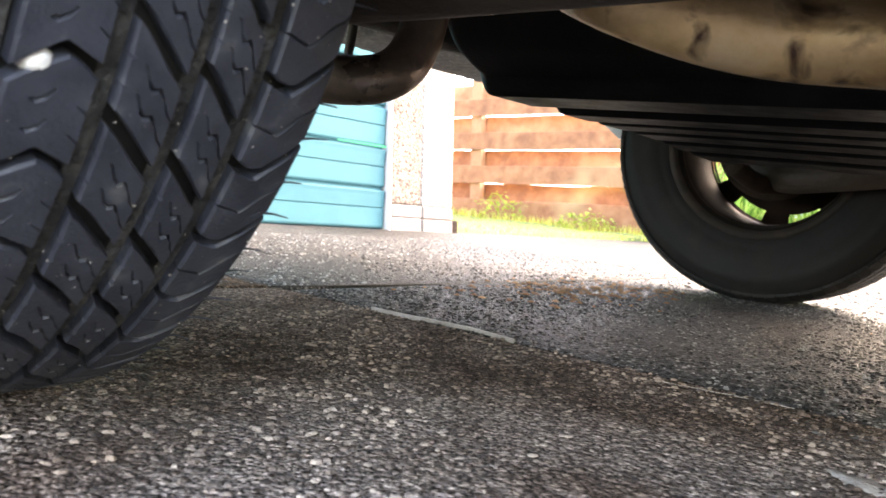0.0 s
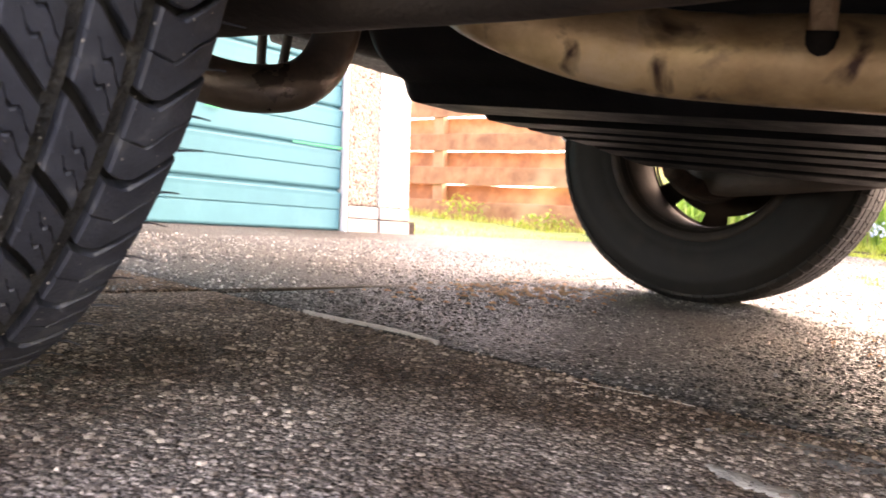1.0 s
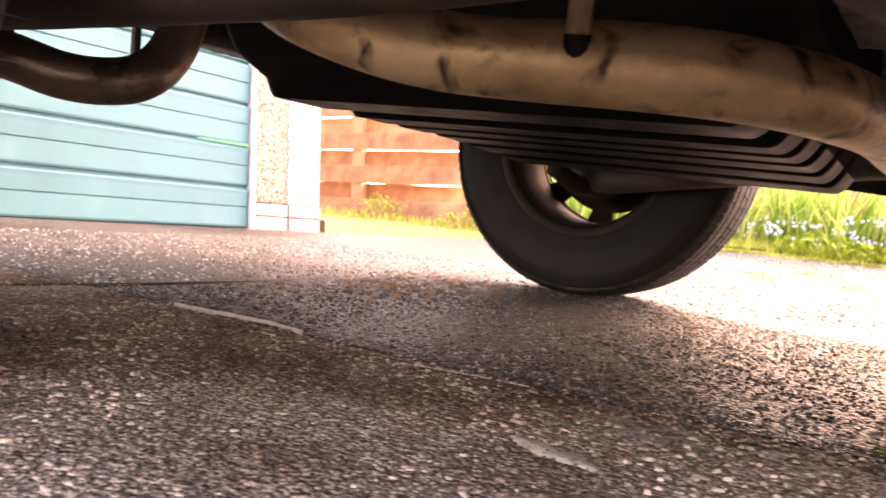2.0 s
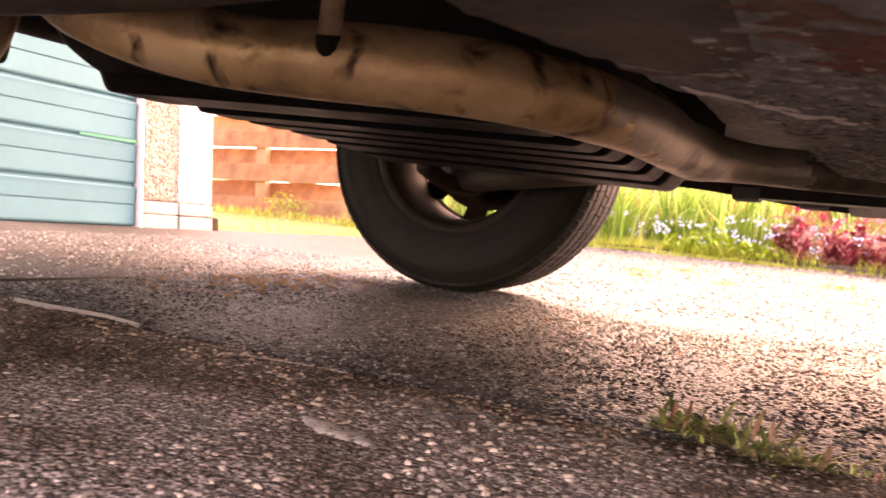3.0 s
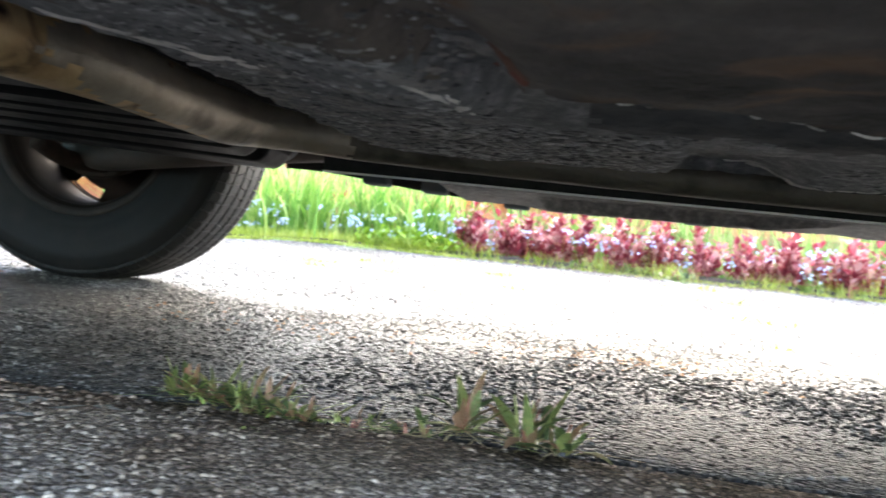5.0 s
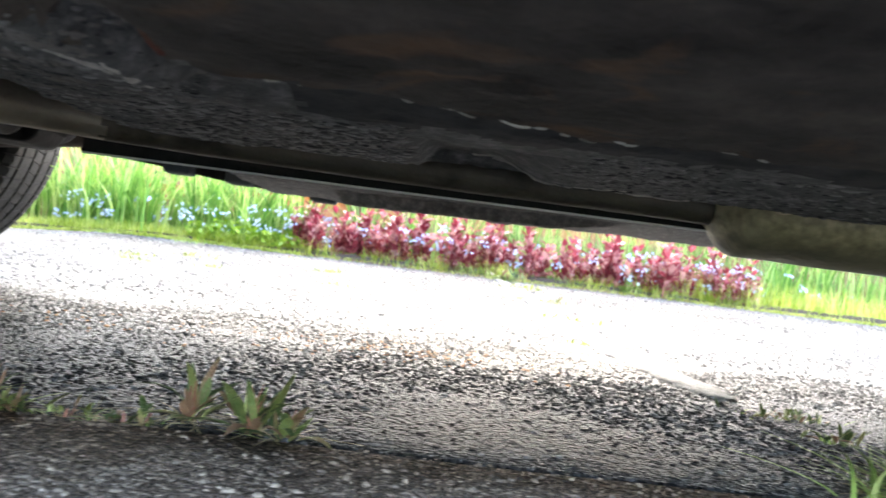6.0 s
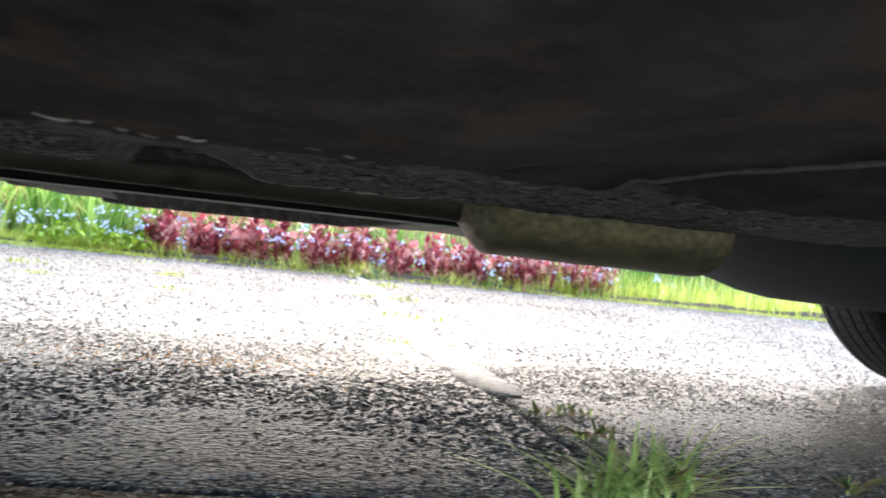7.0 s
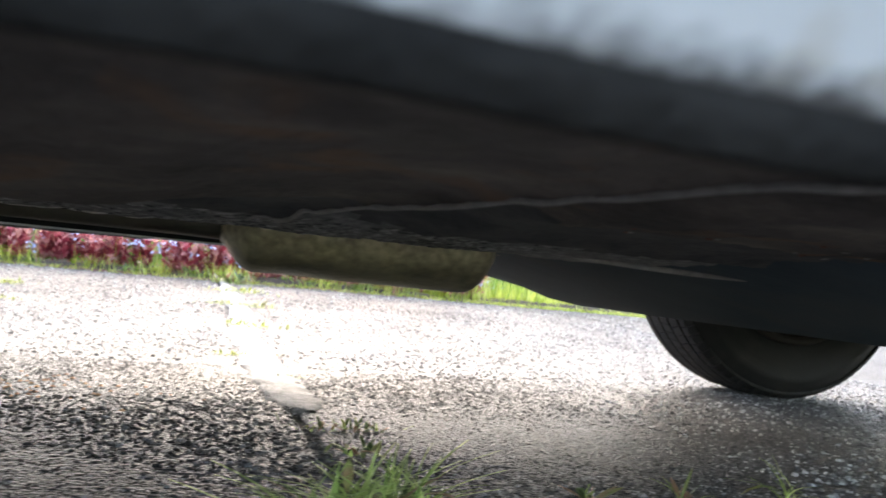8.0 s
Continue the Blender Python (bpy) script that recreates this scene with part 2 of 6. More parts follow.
M["mortar"] = mat("pale_mortar", [(0.315, 0.2775, 0.2363), (0.465, 0.42, 0.36)], scale=60, rough=0.9, bump=0.7, bump_scale=260)
M["mortar_old"] = mat("weathered_mortar", [(0.1023, 0.09858, 0.093), (0.1953, 0.1888, 0.1786), (0.3069, 0.2976, 0.2837)], scale=85, rough=0.9, bump=1.0, bump_scale=240, stain=(0.10, 0.096, 0.088), stain_scale=40, stain_at=0.58)
M["caked"] = mat("caked_dirt", [(0.063, 0.0612, 0.0612), (0.135, 0.1296, 0.126), (0.252, 0.2376, 0.2196)], scale=130, rough=0.85, bump=1.0, bump_scale=320, stain=(0.22, 0.205, 0.185), stain_scale=150, stain_at=0.60)
M["moss"] = mat("brown_moss", [(0.16, 0.07, 0.03), (0.30, 0.16, 0.07)], scale=40, rough=0.95, bump=0.8, random="island", spread=0.4)
M["soil"] = mat("soil", [(0.035, 0.025, 0.018), (0.09, 0.065, 0.045)], scale=25, rough=0.95, bump=1.0, bump_scale=90)
M["mulch"] = mat("leaf_litter", [(0.05, 0.022, 0.018), (0.13, 0.06, 0.045), (0.28, 0.19, 0.13)], scale=60, rough=0.95, bump=1.0, bump_scale=140)
M["joint"] = mat("joint_dirt", [(0.02, 0.017, 0.014), (0.06, 0.05, 0.04)], scale=80, rough=0.95, bump=0.8, bump_scale=300)
M["lawn"] = mat("lawn_base", [(0.05, 0.09, 0.015), (0.10, 0.16, 0.03)], scale=14, rough=0.9, bump=0.8, bump_scale=120, stain=(0.12, 0.13, 0.04), stain_scale=1.5)
M["grass"] = mat("grass_blades", [(0.30, 0.39, 0.05), (0.55, 0.62, 0.11), (0.78, 0.78, 0.28)], scale=8, rough=0.5, random="island", spread=0.5, thin=0.6)
M["dry"] = mat("dry_stems", [(0.30, 0.22, 0.11), (0.50, 0.40, 0.22)], scale=12, rough=0.7, random="island", spread=0.4, thin=0.2)
M["iris"] = mat("sword_leaves", [(0.12, 0.27, 0.055), (0.26, 0.45, 0.095), (0.50, 0.62, 0.22)], scale=6, rough=0.42, random="island", spread=0.65, thin=0.55)
M["lime"] = mat("lime_leaves", [(0.18, 0.32, 0.025), (0.38, 0.52, 0.05)], scale=20, rough=0.5, random="island", spread=0.4, thin=0.4)
M["weed"] = mat("weed_leaves", [(0.055, 0.085, 0.025), (0.12, 0.165, 0.048), (0.23, 0.25, 0.082), (0.27, 0.15, 0.09)], scale=25, rough=0.5, bump=0.5, bump_scale=300, random="island", spread=0.8, thin=0.3)
M["moss_leaf"] = mat("yellow_moss_leaves", [(0.17, 0.21, 0.035), (0.36, 0.38, 0.08)], scale=20, rough=0.6, random="island", spread=0.4, thin=0.3)
M["weed_red"] = mat("weed_stalks", [(0.26, 0.08, 0.06), (0.42, 0.18, 0.12)], scale=25, rough=0.5, random="island", spread=0.4, thin=0.15)
M["red"] = mat("dark_red_leaves", [(0.25, 0.032, 0.050), (0.47, 0.10, 0.12), (0.70, 0.40, 0.37)], scale=18, rough=0.3, random="island", spread=0.75, thin=0.45)
M["blue"] = mat("pale_blue_petals", [(0.38, 0.46, 0.68), (0.66, 0.71, 0.86)], scale=30, rough=0.6, random="island", spread=0.5, thin=0.2)
M["rubber"] = mat("tyre_rubber", [(0.01603, 0.01847, 0.02601), (0.0377, 0.04242, 0.05655)], scale=60, rough=0.52, bump=0.2, bump_scale=500, stain=(0.09, 0.092, 0.095), stain_scale=60, stain_at=0.62, rough_var=0.14, spec=0.45)
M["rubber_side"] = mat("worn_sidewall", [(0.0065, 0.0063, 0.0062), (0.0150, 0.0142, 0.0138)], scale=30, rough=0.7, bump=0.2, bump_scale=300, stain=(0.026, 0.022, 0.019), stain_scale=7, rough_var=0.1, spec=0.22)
M["dust"] = mat("dusty_rubber", [(0.012, 0.012, 0.0125), (0.030, 0.029, 0.028), (0.105, 0.10, 0.094)], scale=55, rough=0.9, bump=1.0, bump_scale=300, stain=(0.014, 0.014, 0.015), stain_scale=40, stain_at=0.50)
M["stone"] = mat("white_stone", [(0.55, 0.54, 0.5), (0.75, 0.73, 0.7)], scale=120, rough=0.6, bump=0.4)
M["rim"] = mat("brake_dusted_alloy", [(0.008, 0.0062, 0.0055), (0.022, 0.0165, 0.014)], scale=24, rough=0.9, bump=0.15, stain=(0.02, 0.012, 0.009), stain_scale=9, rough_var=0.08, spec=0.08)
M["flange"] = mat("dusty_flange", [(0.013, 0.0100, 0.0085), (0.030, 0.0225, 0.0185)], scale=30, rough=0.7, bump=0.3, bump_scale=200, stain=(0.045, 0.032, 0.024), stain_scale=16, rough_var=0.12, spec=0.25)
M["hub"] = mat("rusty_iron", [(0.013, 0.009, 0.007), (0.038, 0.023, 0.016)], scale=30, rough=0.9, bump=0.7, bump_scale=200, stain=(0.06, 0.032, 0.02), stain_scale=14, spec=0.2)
M["arm"] = mat("dirty_steel", [(0.024, 0.0195, 0.017), (0.065, 0.051, 0.042)], scale=18, rough=0.65, bump=0.4, bump_scale=160, stain=(0.085, 0.055, 0.036), stain_scale=9, stain_at=0.6, rough_var=0.15, spec=0.35)
M["pipe"] = mat("heat_stained_pipe", [(0.1966, 0.1154, 0.06552), (0.47, 0.308, 0.152), (0.67, 0.475, 0.262), (0.75, 0.59, 0.41)], scale=10, rough=0.42, metal=0.5, bump=0.35, bump_scale=110, stain=(0.062, 0.03, 0.018), stain_scale=36, stain_at=0.52, stain_warp=0.6, rough_var=0.14)
M["pipe_worn"] = mat("worn_tail_pipe", [(0.12, 0.097, 0.083), (0.27, 0.21, 0.17), (0.44, 0.335, 0.255)], scale=14, rough=0.38, metal=0.6, bump=0.3, bump_scale=140, stain=(0.16, 0.08, 0.044), stain_scale=20, stain_at=0.57, stain_warp=1.0, rough_var=0.15)
# Greyer steel of the bend, with the sky's light put into its colour.
M["pipe_bend"] = mat("pale_bend_steel", [(0.255, 0.2175, 0.168), (0.54, 0.465, 0.3675)], scale=12, rough=0.45, metal=0.6, bump=0.3, bump_scale=160, stain=(0.04, 0.034, 0.026), stain_scale=14, rough_var=0.15, spec=0.4)
M["pipe_dark"] = mat("dark_exhaust_steel", [(0.081, 0.07236, 0.05724), (0.1728, 0.1512, 0.1166)], scale=12, rough=0.55, metal=0.4, bump=0.3, bump_scale=160, stain=(0.04, 0.034, 0.026), stain_scale=14, rough_var=0.15, spec=0.4)
M["box"] = mat("silencer_steel", [(0.136, 0.1248, 0.0832), (0.32, 0.2848, 0.1888)], scale=16, rough=0.5, metal=0.5, bump=0.35, bump_scale=140, stain=(0.045, 0.039, 0.028), stain_scale=9, stain_at=0.5, rough_var=0.15)
# Tan crust on the upper part; its paleness also carries the light there.
coated(M["box"], "Z", 0.199, 0.222, 0.03, 45, (0.44, 0.37, 0.22))
M["crust"] = mat("dried_mud_crust", [(0.476, 0.42, 0.266), (0.84, 0.742, 0.49)], scale=120, rough=0.9, bump=0.9, bump_scale=300)
M["tuft"] = mat("joint_grass", [(0.207, 0.3105, 0.07475), (0.391, 0.529, 0.138), (0.621, 0.69, 0.276)], scale=8, rough=0.5, random="island", spread=0.6, thin=0.35)
M["tank"] = mat("black_plastic_tank", [(0.00855, 0.00855, 0.0095), (0.0171, 0.01672, 0.0171)], scale=20, spec=0.07, rough=0.5, bump=0.15, bump_scale=200, stain=(0.018, 0.017, 0.016), stain_scale=7, stain_at=0.6, rough_var=0.12)
M["underseal"] = mat("underseal", [(0.06143, 0.06143, 0.06262), (0.1512, 0.1501, 0.1501), (0.3307, 0.3213, 0.3143)], scale=75, rough=0.7, bump=0.6, bump_scale=420, stain=(0.25, 0.245, 0.24), stain_scale=170, stain_at=0.585, rough_var=0.18, spec=0.24)
M["smooth_seal"] = mat("smooth_underseal", [(0.02365, 0.02168, 0.01971), (0.08674, 0.07589, 0.068), (0.1971, 0.1657, 0.1399)], scale=11, rough=0.8, bump=0.8, bump_scale=150, detail=9.0, stain=(0.17, 0.10, 0.06), stain_scale=17, stain_at=0.57, stain_warp=0.8, rough_var=0.12, spec=0.16)
M["dark_band"] = mat("dark_floor_band", [(0.05299, 0.05299, 0.05343), (0.1236, 0.1203, 0.1171)], scale=30, rough=0.8, bump=0.4, bump_scale=160, stain=(0.055, 0.052, 0.05), stain_scale=60, stain_at=0.63, spec=0.1)
M["grain"] = mat("glossy_underseal_grains", [(0.03226, 0.03226, 0.03326), (0.1008, 0.09878, 0.09677), (0.3226, 0.3165, 0.3084)], scale=40, rough=0.42, bump=0.3, bump_scale=500, random="island", spread=0.6, spec=0.5)
M["deep"] = mat("matt_black_coating", [(0.01, 0.01, 0.01), (0.022, 0.021, 0.02)], scale=30, rough=1.0, bump=0.4, bump_scale=200, spec=0.02)
M["soot"] = mat("sooty_black", [(0.018, 0.0177, 0.018), (0.036, 0.0345, 0.03375)], scale=30, rough=0.95, bump=0.3, bump_scale=200, spec=0.03)
M["rust"] = mat("flaking_rust", [(0.0825, 0.042, 0.03), (0.2025, 0.099, 0.063)], scale=50, rough=0.9, bump=0.9, bump_scale=200)
M["rust_red"] = mat("red_oxide", [(0.11, 0.040, 0.028), (0.25, 0.085, 0.060)], scale=45, rough=0.9, bump=0.9, bump_scale=220)
M["bare"] = mat("scraped_metal", [(0.405, 0.3848, 0.3543), (0.8505, 0.81, 0.7492)], scale=50, rough=0.55, metal=0.3, bump=0.5, bump_scale=220)
M["worn"] = mat("worn_underseal", [(0.13, 0.1235, 0.117), (0.286, 0.2665, 0.247)], scale=90, rough=0.6, bump=0.5, bump_scale=300)
M["black"] = mat("black_splash_guard", [(0.0459, 0.0621, 0.07425), (0.081, 0.0999, 0.1134)], scale=14, rough=0.8, spec=0.12, bump=0.2, bump_scale=120, stain=(0.085, 0.09, 0.093), stain_scale=5, rough_var=0.1)
M["paint"] = mat("silver_car_paint", [(0.44, 0.45, 0.46), (0.55, 0.56, 0.57)], scale=6, rough=0.35, metal=0.1, bump=0.05, stain=(0.34, 0.325, 0.30), stain_scale=12, stain_at=0.54, coat=0.3)
M["paint_sill"] = coated(mat("scuffed_silver_paint", [(0.44, 0.45, 0.46), (0.55, 0.56, 0.57)], scale=6, rough=0.4, metal=0.1, bump=0.05, stain=(0.34, 0.30, 0.25), stain_scale=60, stain_at=0.56, coat=0.2),
                         "Z", 0.2286, 0.2238, 0.010, 190, (0.045, 0.042, 0.040))
M["lit_edge"] = mat("lit_flange", [(0.60, 0.59, 0.57), (0.80, 0.79, 0.77)], scale=40, rough=0.4, bump=0.2)
M["glass"] = mat("tinted_glass", [(0.012, 0.014, 0.015), (0.016, 0.018, 0.02)], scale=3, rough=0.06)
M["door"] = mat("turquoise_paint", [(0.042, 0.150, 0.172), (0.056, 0.182, 0.204)], scale=5, rough=0.7, spec=0.12, bump=0.06, bump_scale=80, stain=(0.075, 0.205, 0.225), stain_scale=2.5, rough_var=0.1)
M["green"] = mat("bright_green_paint_smear", [(0.008, 0.26, 0.11), (0.02, 0.36, 0.17)], scale=40, rough=0.8, spec=0.05)
M["frame"] = mat("white_frame_paint", [(0.66, 0.65, 0.62), (0.78, 0.77, 0.75)], scale=20, rough=0.5, bump=0.1)
M["dash"] = pebbled("pebbledash", [(0.26, 0.21, 0.17), (0.085, 0.045, 0.035), (0.42, 0.36, 0.30), (0.13, 0.08, 0.06), (0.33, 0.27, 0.22)], (0.24, 0.20, 0.165), 0.012, rough=0.85, depth=0.006)
# The same pebbledash where sun falls: the light is put into the colour.
M["dash_lit"] = pebbled("lit_pebbledash", [(0.50, 0.47, 0.43), (0.36, 0.31, 0.27), (0.58, 0.55, 0.51), (0.26, 0.19, 0.16)], (0.45, 0.42, 0.38), 0.012, rough=0.85, depth=0.005)
M["plinth"] = mat("weathered_concrete", [(0.24, 0.20, 0.18), (0.36, 0.31, 0.28)], scale=22, rough=0.9, bump=0.6, bump_scale=120, stain=(0.42, 0.38, 0.35), stain_scale=5)
M["fence"] = mat("stained_fence_wood", [(0.19, 0.085, 0.045), (0.30, 0.145, 0.075), (0.38, 0.21, 0.12)], scale=7, rough=0.75, bump=0.5, bump_scale=60, random="object", spread=0.5, stain=(0.36, 0.26, 0.15), stain_scale=1.7)
M["hanger"] = mat("rusty_hanger", [(0.36, 0.22, 0.12), (0.62, 0.45, 0.28)], scale=50, rough=0.7, metal=0.1, bump=0.6, bump_scale=240)
M["rub_hang"] = mat("old_rubber", [(0.008, 0.007, 0.006), (0.02, 0.016, 0.013)], scale=40, rough=0.9, bump=0.4, spec=0.1)


# ---- building helpers ----
def mesh_object(name, verts, faces, material, parent=None, smooth=True, m=None):
    me = bpy.data.meshes.new(name)
    me.from_pydata([tuple(v) for v in verts], [], [tuple(f) for f in faces])
    me.materials.append(material)
    me.polygons.foreach_set("use_smooth", [smooth] * len(me.polygons))
    me.update()
    ob = new(name, me)
    if parent is not None:
        ob.parent = parent
    if m is not None:
        ob.matrix_basis = m
    return ob


def part(name, bm, material, parent, label="", smooth=False):
    me = bpy.data.meshes.new(name)
    bmesh.ops.recalc_face_normals(bm, faces=bm.faces)
    for f in bm.faces:
        f.smooth = smooth
    bm.to_mesh(me)
    bm.free()
    me.materials.append(material)
    ob = new(name, me)
    if parent is not None:
        ob.parent = parent
    return tagged(ob, label) if label else ob


def slab_box(bm, x0, x1, y0, y1, z0, z1, bevel=0.003, m=None):
    """A bevelled box added to bm."""
    r = bmesh.ops.create_cube(bm, size=1, matrix=(m or Matrix()) @ Matrix.Translation(((x0 + x1) / 2, (y0 + y1) / 2, (z0 + z1) / 2)) @ Matrix.Diagonal((x1 - x0, y1 - y0, z1 - z0, 1)))
    if bevel:
        es = list({e for v in r["verts"] for e in v.link_edges})
        bmesh.ops.bevel(bm, geom=es, offset=bevel, segments=2, profile=0.5, affect="EDGES")
    return bm


def smoothstep(a):
    a = min(1.0, max(0.0, a))
    return a * a * (3 - 2 * a)


def curve_points(points, steps=8):
    """A Catmull-Rom line through the points."""
    ps = [Vector(p) for p in points]
    ps = [ps[0] * 2 - ps[1]] + ps + [ps[-1] * 2 - ps[-2]]
    out = []
    for i in range(1, len(ps) - 2):
        a, b, c, d = ps[i - 1:i + 3]
        for k in range(steps):
            t = k / steps
            out.append(0.5 * ((2 * b) + (c - a) * t + (2 * a - 5 * b + 4 * c - d) * t * t + (3 * b - a - 3 * c + d) * t ** 3))
    return out + [ps[-2]]


def tube(points, radius, sides=20, squash=1.0, steps=8, dents=0.0, seed=1):
    """Vertices and faces of a pipe along the points; radius is a number or a function of 0..1."""
    line = curve_points(points, steps)
    verts, faces = [], []
    up = Vector((0, 0, 1))
    side = None
    for i, p in enumerate(line):
        d = (line[min(i + 1, len(line) - 1)] - line[max(i - 1, 0)]).normalized()
        s = d.cross(up) if abs(d.z) < 0.95 else d.cross(Vector((0, 1, 0)))
        s.normalize()
        if side is not None and s.dot(side) < 0:
            s = -s
        side = s
        n = s.cross(d).normalized()
        r = radius(i / (len(line) - 1)) if callable(radius) else radius
        for k in range(sides):
            a = 2 * math.pi * k / sides
            rr = r
            if dents:
                rr *= 1 + dents * noise.noise(Vector((p.x * 14 + seed, p.y * 14, math.cos(a) * 1.3 + p.z * 9)))
            verts.append(p + s * math.cos(a) * rr + n * math.sin(a) * rr * squash)
    for i in range(len(line) - 1):
        for k in range(sides):
            a, b = i * sides + k, i * sides + (k + 1) % sides
            faces.append((a, b, b + sides, a + sides))
    n0 = len(verts)
    verts += [line[0], line[-1]]
    faces += [(n0, (k + 1) % sides, k) for k in range(sides)]
    last = (len(line) - 1) * sides
    faces += [(n0 + 1, last + k, last + (k + 1) % sides) for k in range(sides)]
    return verts, faces


def pipe(name, points, radius, material, parent, label="", **k):
    ob = mesh_object(name, *tube(points, radius, **k), material, parent)
    return tagged(ob, label) if label else ob


def lathe(profile, segments=72, axis_y=True):
    """Turns a closed profile of (radius, y) round the y axis."""
    verts, faces = [], []
    n = len(profile)
    for i in range(segments):
        a = 2 * math.pi * i / segments
        for r, y in profile:
            verts.append((r * math.sin(a), y, r * math.cos(a)))
    for i in range(segments):
        j = (i + 1) % segments
        for k in range(n):
            k2 = (k + 1) % n
            faces.append((i * n + k, i * n + k2, j * n + k2, j * n + k))
    return verts, faces


def drive_height(x, y):
    """How far the drive rises above its plane towards the flower bed."""
    return 0.08 * smoothstep((y - 1.0) / 2.65) * smoothstep((x + 1.7) / 1.4)


# ---- the ground, the drive and what bounds it ----
rng = random.Random(7)


def world_ground(x, y):
    return -math.tan(radians(SLOPE)) * min(9.0, max(-9.0, x)) - 0.06


def build_ground():
    xs = sorted({-400.0, -150.0, -60.0, -25.0, -14.0, *[i * 1.5 for i in range(-6, 7)], 14.0, 25.0, 60.0, 150.0, 400.0})
    verts = [(x, y, world_ground(x, y) - (0.0 if abs(y) < 20 else 0.02)) for x in xs for y in xs]
    n = len(xs)
    faces = [(i * n + j, (i + 1) * n + j, (i + 1) * n + j + 1, i * n + j + 1) for i in range(n - 1) for j in range(n - 1)]
    return tagged(mesh_object("ground", verts, faces, M["lawn"]), "rough sloping grassy ground under the garden", "ground", kind="structure")


build_ground()

JOINT_Y = -0.245
JOINTS_X = [-1.72, -0.315, 1.515, 3.35, 5.2, 7.2]


def wavy(x, k):
    return 0.006 * noise.noise(Vector((x * 4.0, k * 3.7, 0))) + 0.002 * noise.noise(Vector((x * 31.0, k, 5)))


def build_slab(x0, x1, y0, y1, lift, material, parent, gap=0.006):
    """A cast slab with chipped, rounded edges, bent to the drive's rise."""
    nx, ny = max(8, int((x1 - x0) / 0.06)), max(8, int((y1 - y0) / 0.06))
    verts, faces = [], []

    def at(u, v):
        x = x0 + gap + wavy(y0 + (y1 - y0) * v, x0) * (1 - u) + (x1 - x0 - 2 * gap) * u + wavy(y0 + (y1 - y0) * v, x1) * u
        y = y0 + gap + wavy(x, y0) * (1 - v) + (y1 - y0 - 2 * gap) * v + wavy(x, y1) * v
        return x, y
    us = [0.0, 0.004 / (x1 - x0)] + [i / nx for i in range(1, nx)] + [1 - 0.004 / (x1 - x0), 1.0]
    vs = [0.0, 0.004 / (y1 - y0)] + [i / ny for i in range(1, ny)] + [1 - 0.004 / (y1 - y0), 1.0]
    a, b = len(us), len(vs)
    for i, u in enumerate(us):
        for j, v in enumerate(vs):
            x, y = at(u, v)
            edge = i in (0, a - 1) or j in (0, b - 1)
            z = drive_height(x, y) + lift + 0.0015 * noise.noise(Vector((x * 3, y * 3, lift * 99))) - (0.005 if edge else 0)
            verts.append((x, y, z))
    faces = [(i * b + j, (i + 1) * b + j, (i + 1) * b + j + 1, i * b + j + 1) for i in range(a - 1) for j in range(b - 1)]
    ring = [i * b for i in range(a)] + [(a - 1) * b + j for j in range(1, b)] + [i * b + b - 1 for i in range(a - 2, -1, -1)] + [j for j in range(b - 2, 0, -1)]
    low = len(verts)
    verts += [(verts[k][0], verts[k][1], verts[k][2] - 0.09) for k in ring]
    faces += [(ring[k], low + k, low + (k + 1) % len(ring), ring[(k + 1) % len(ring)]) for k in range(len(ring))]
    return mesh_object("slab", verts, faces, material, parent)


drive = mesh_object("drive", [(-1.75, -4.0, -0.012), (7.2, -4.0, -0.012), (7.2, 0.9, -0.012), (-1.75, 0.9, -0.012), (7.2, 3.66, 0.03), (-1.75, 3.66, -0.03)],
                    [(0, 1, 2, 3), (3, 2, 4, 5)], M["joint"], m=SITE)
tagged(drive, "concrete driveway of large exposed-aggregate slabs with weedy joints", "driveway", kind="structure")
for i in range(len(JOINTS_X) - 1):
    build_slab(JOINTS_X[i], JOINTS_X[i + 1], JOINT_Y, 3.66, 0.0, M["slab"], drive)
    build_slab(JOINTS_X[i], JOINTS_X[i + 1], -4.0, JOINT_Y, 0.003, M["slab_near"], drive)


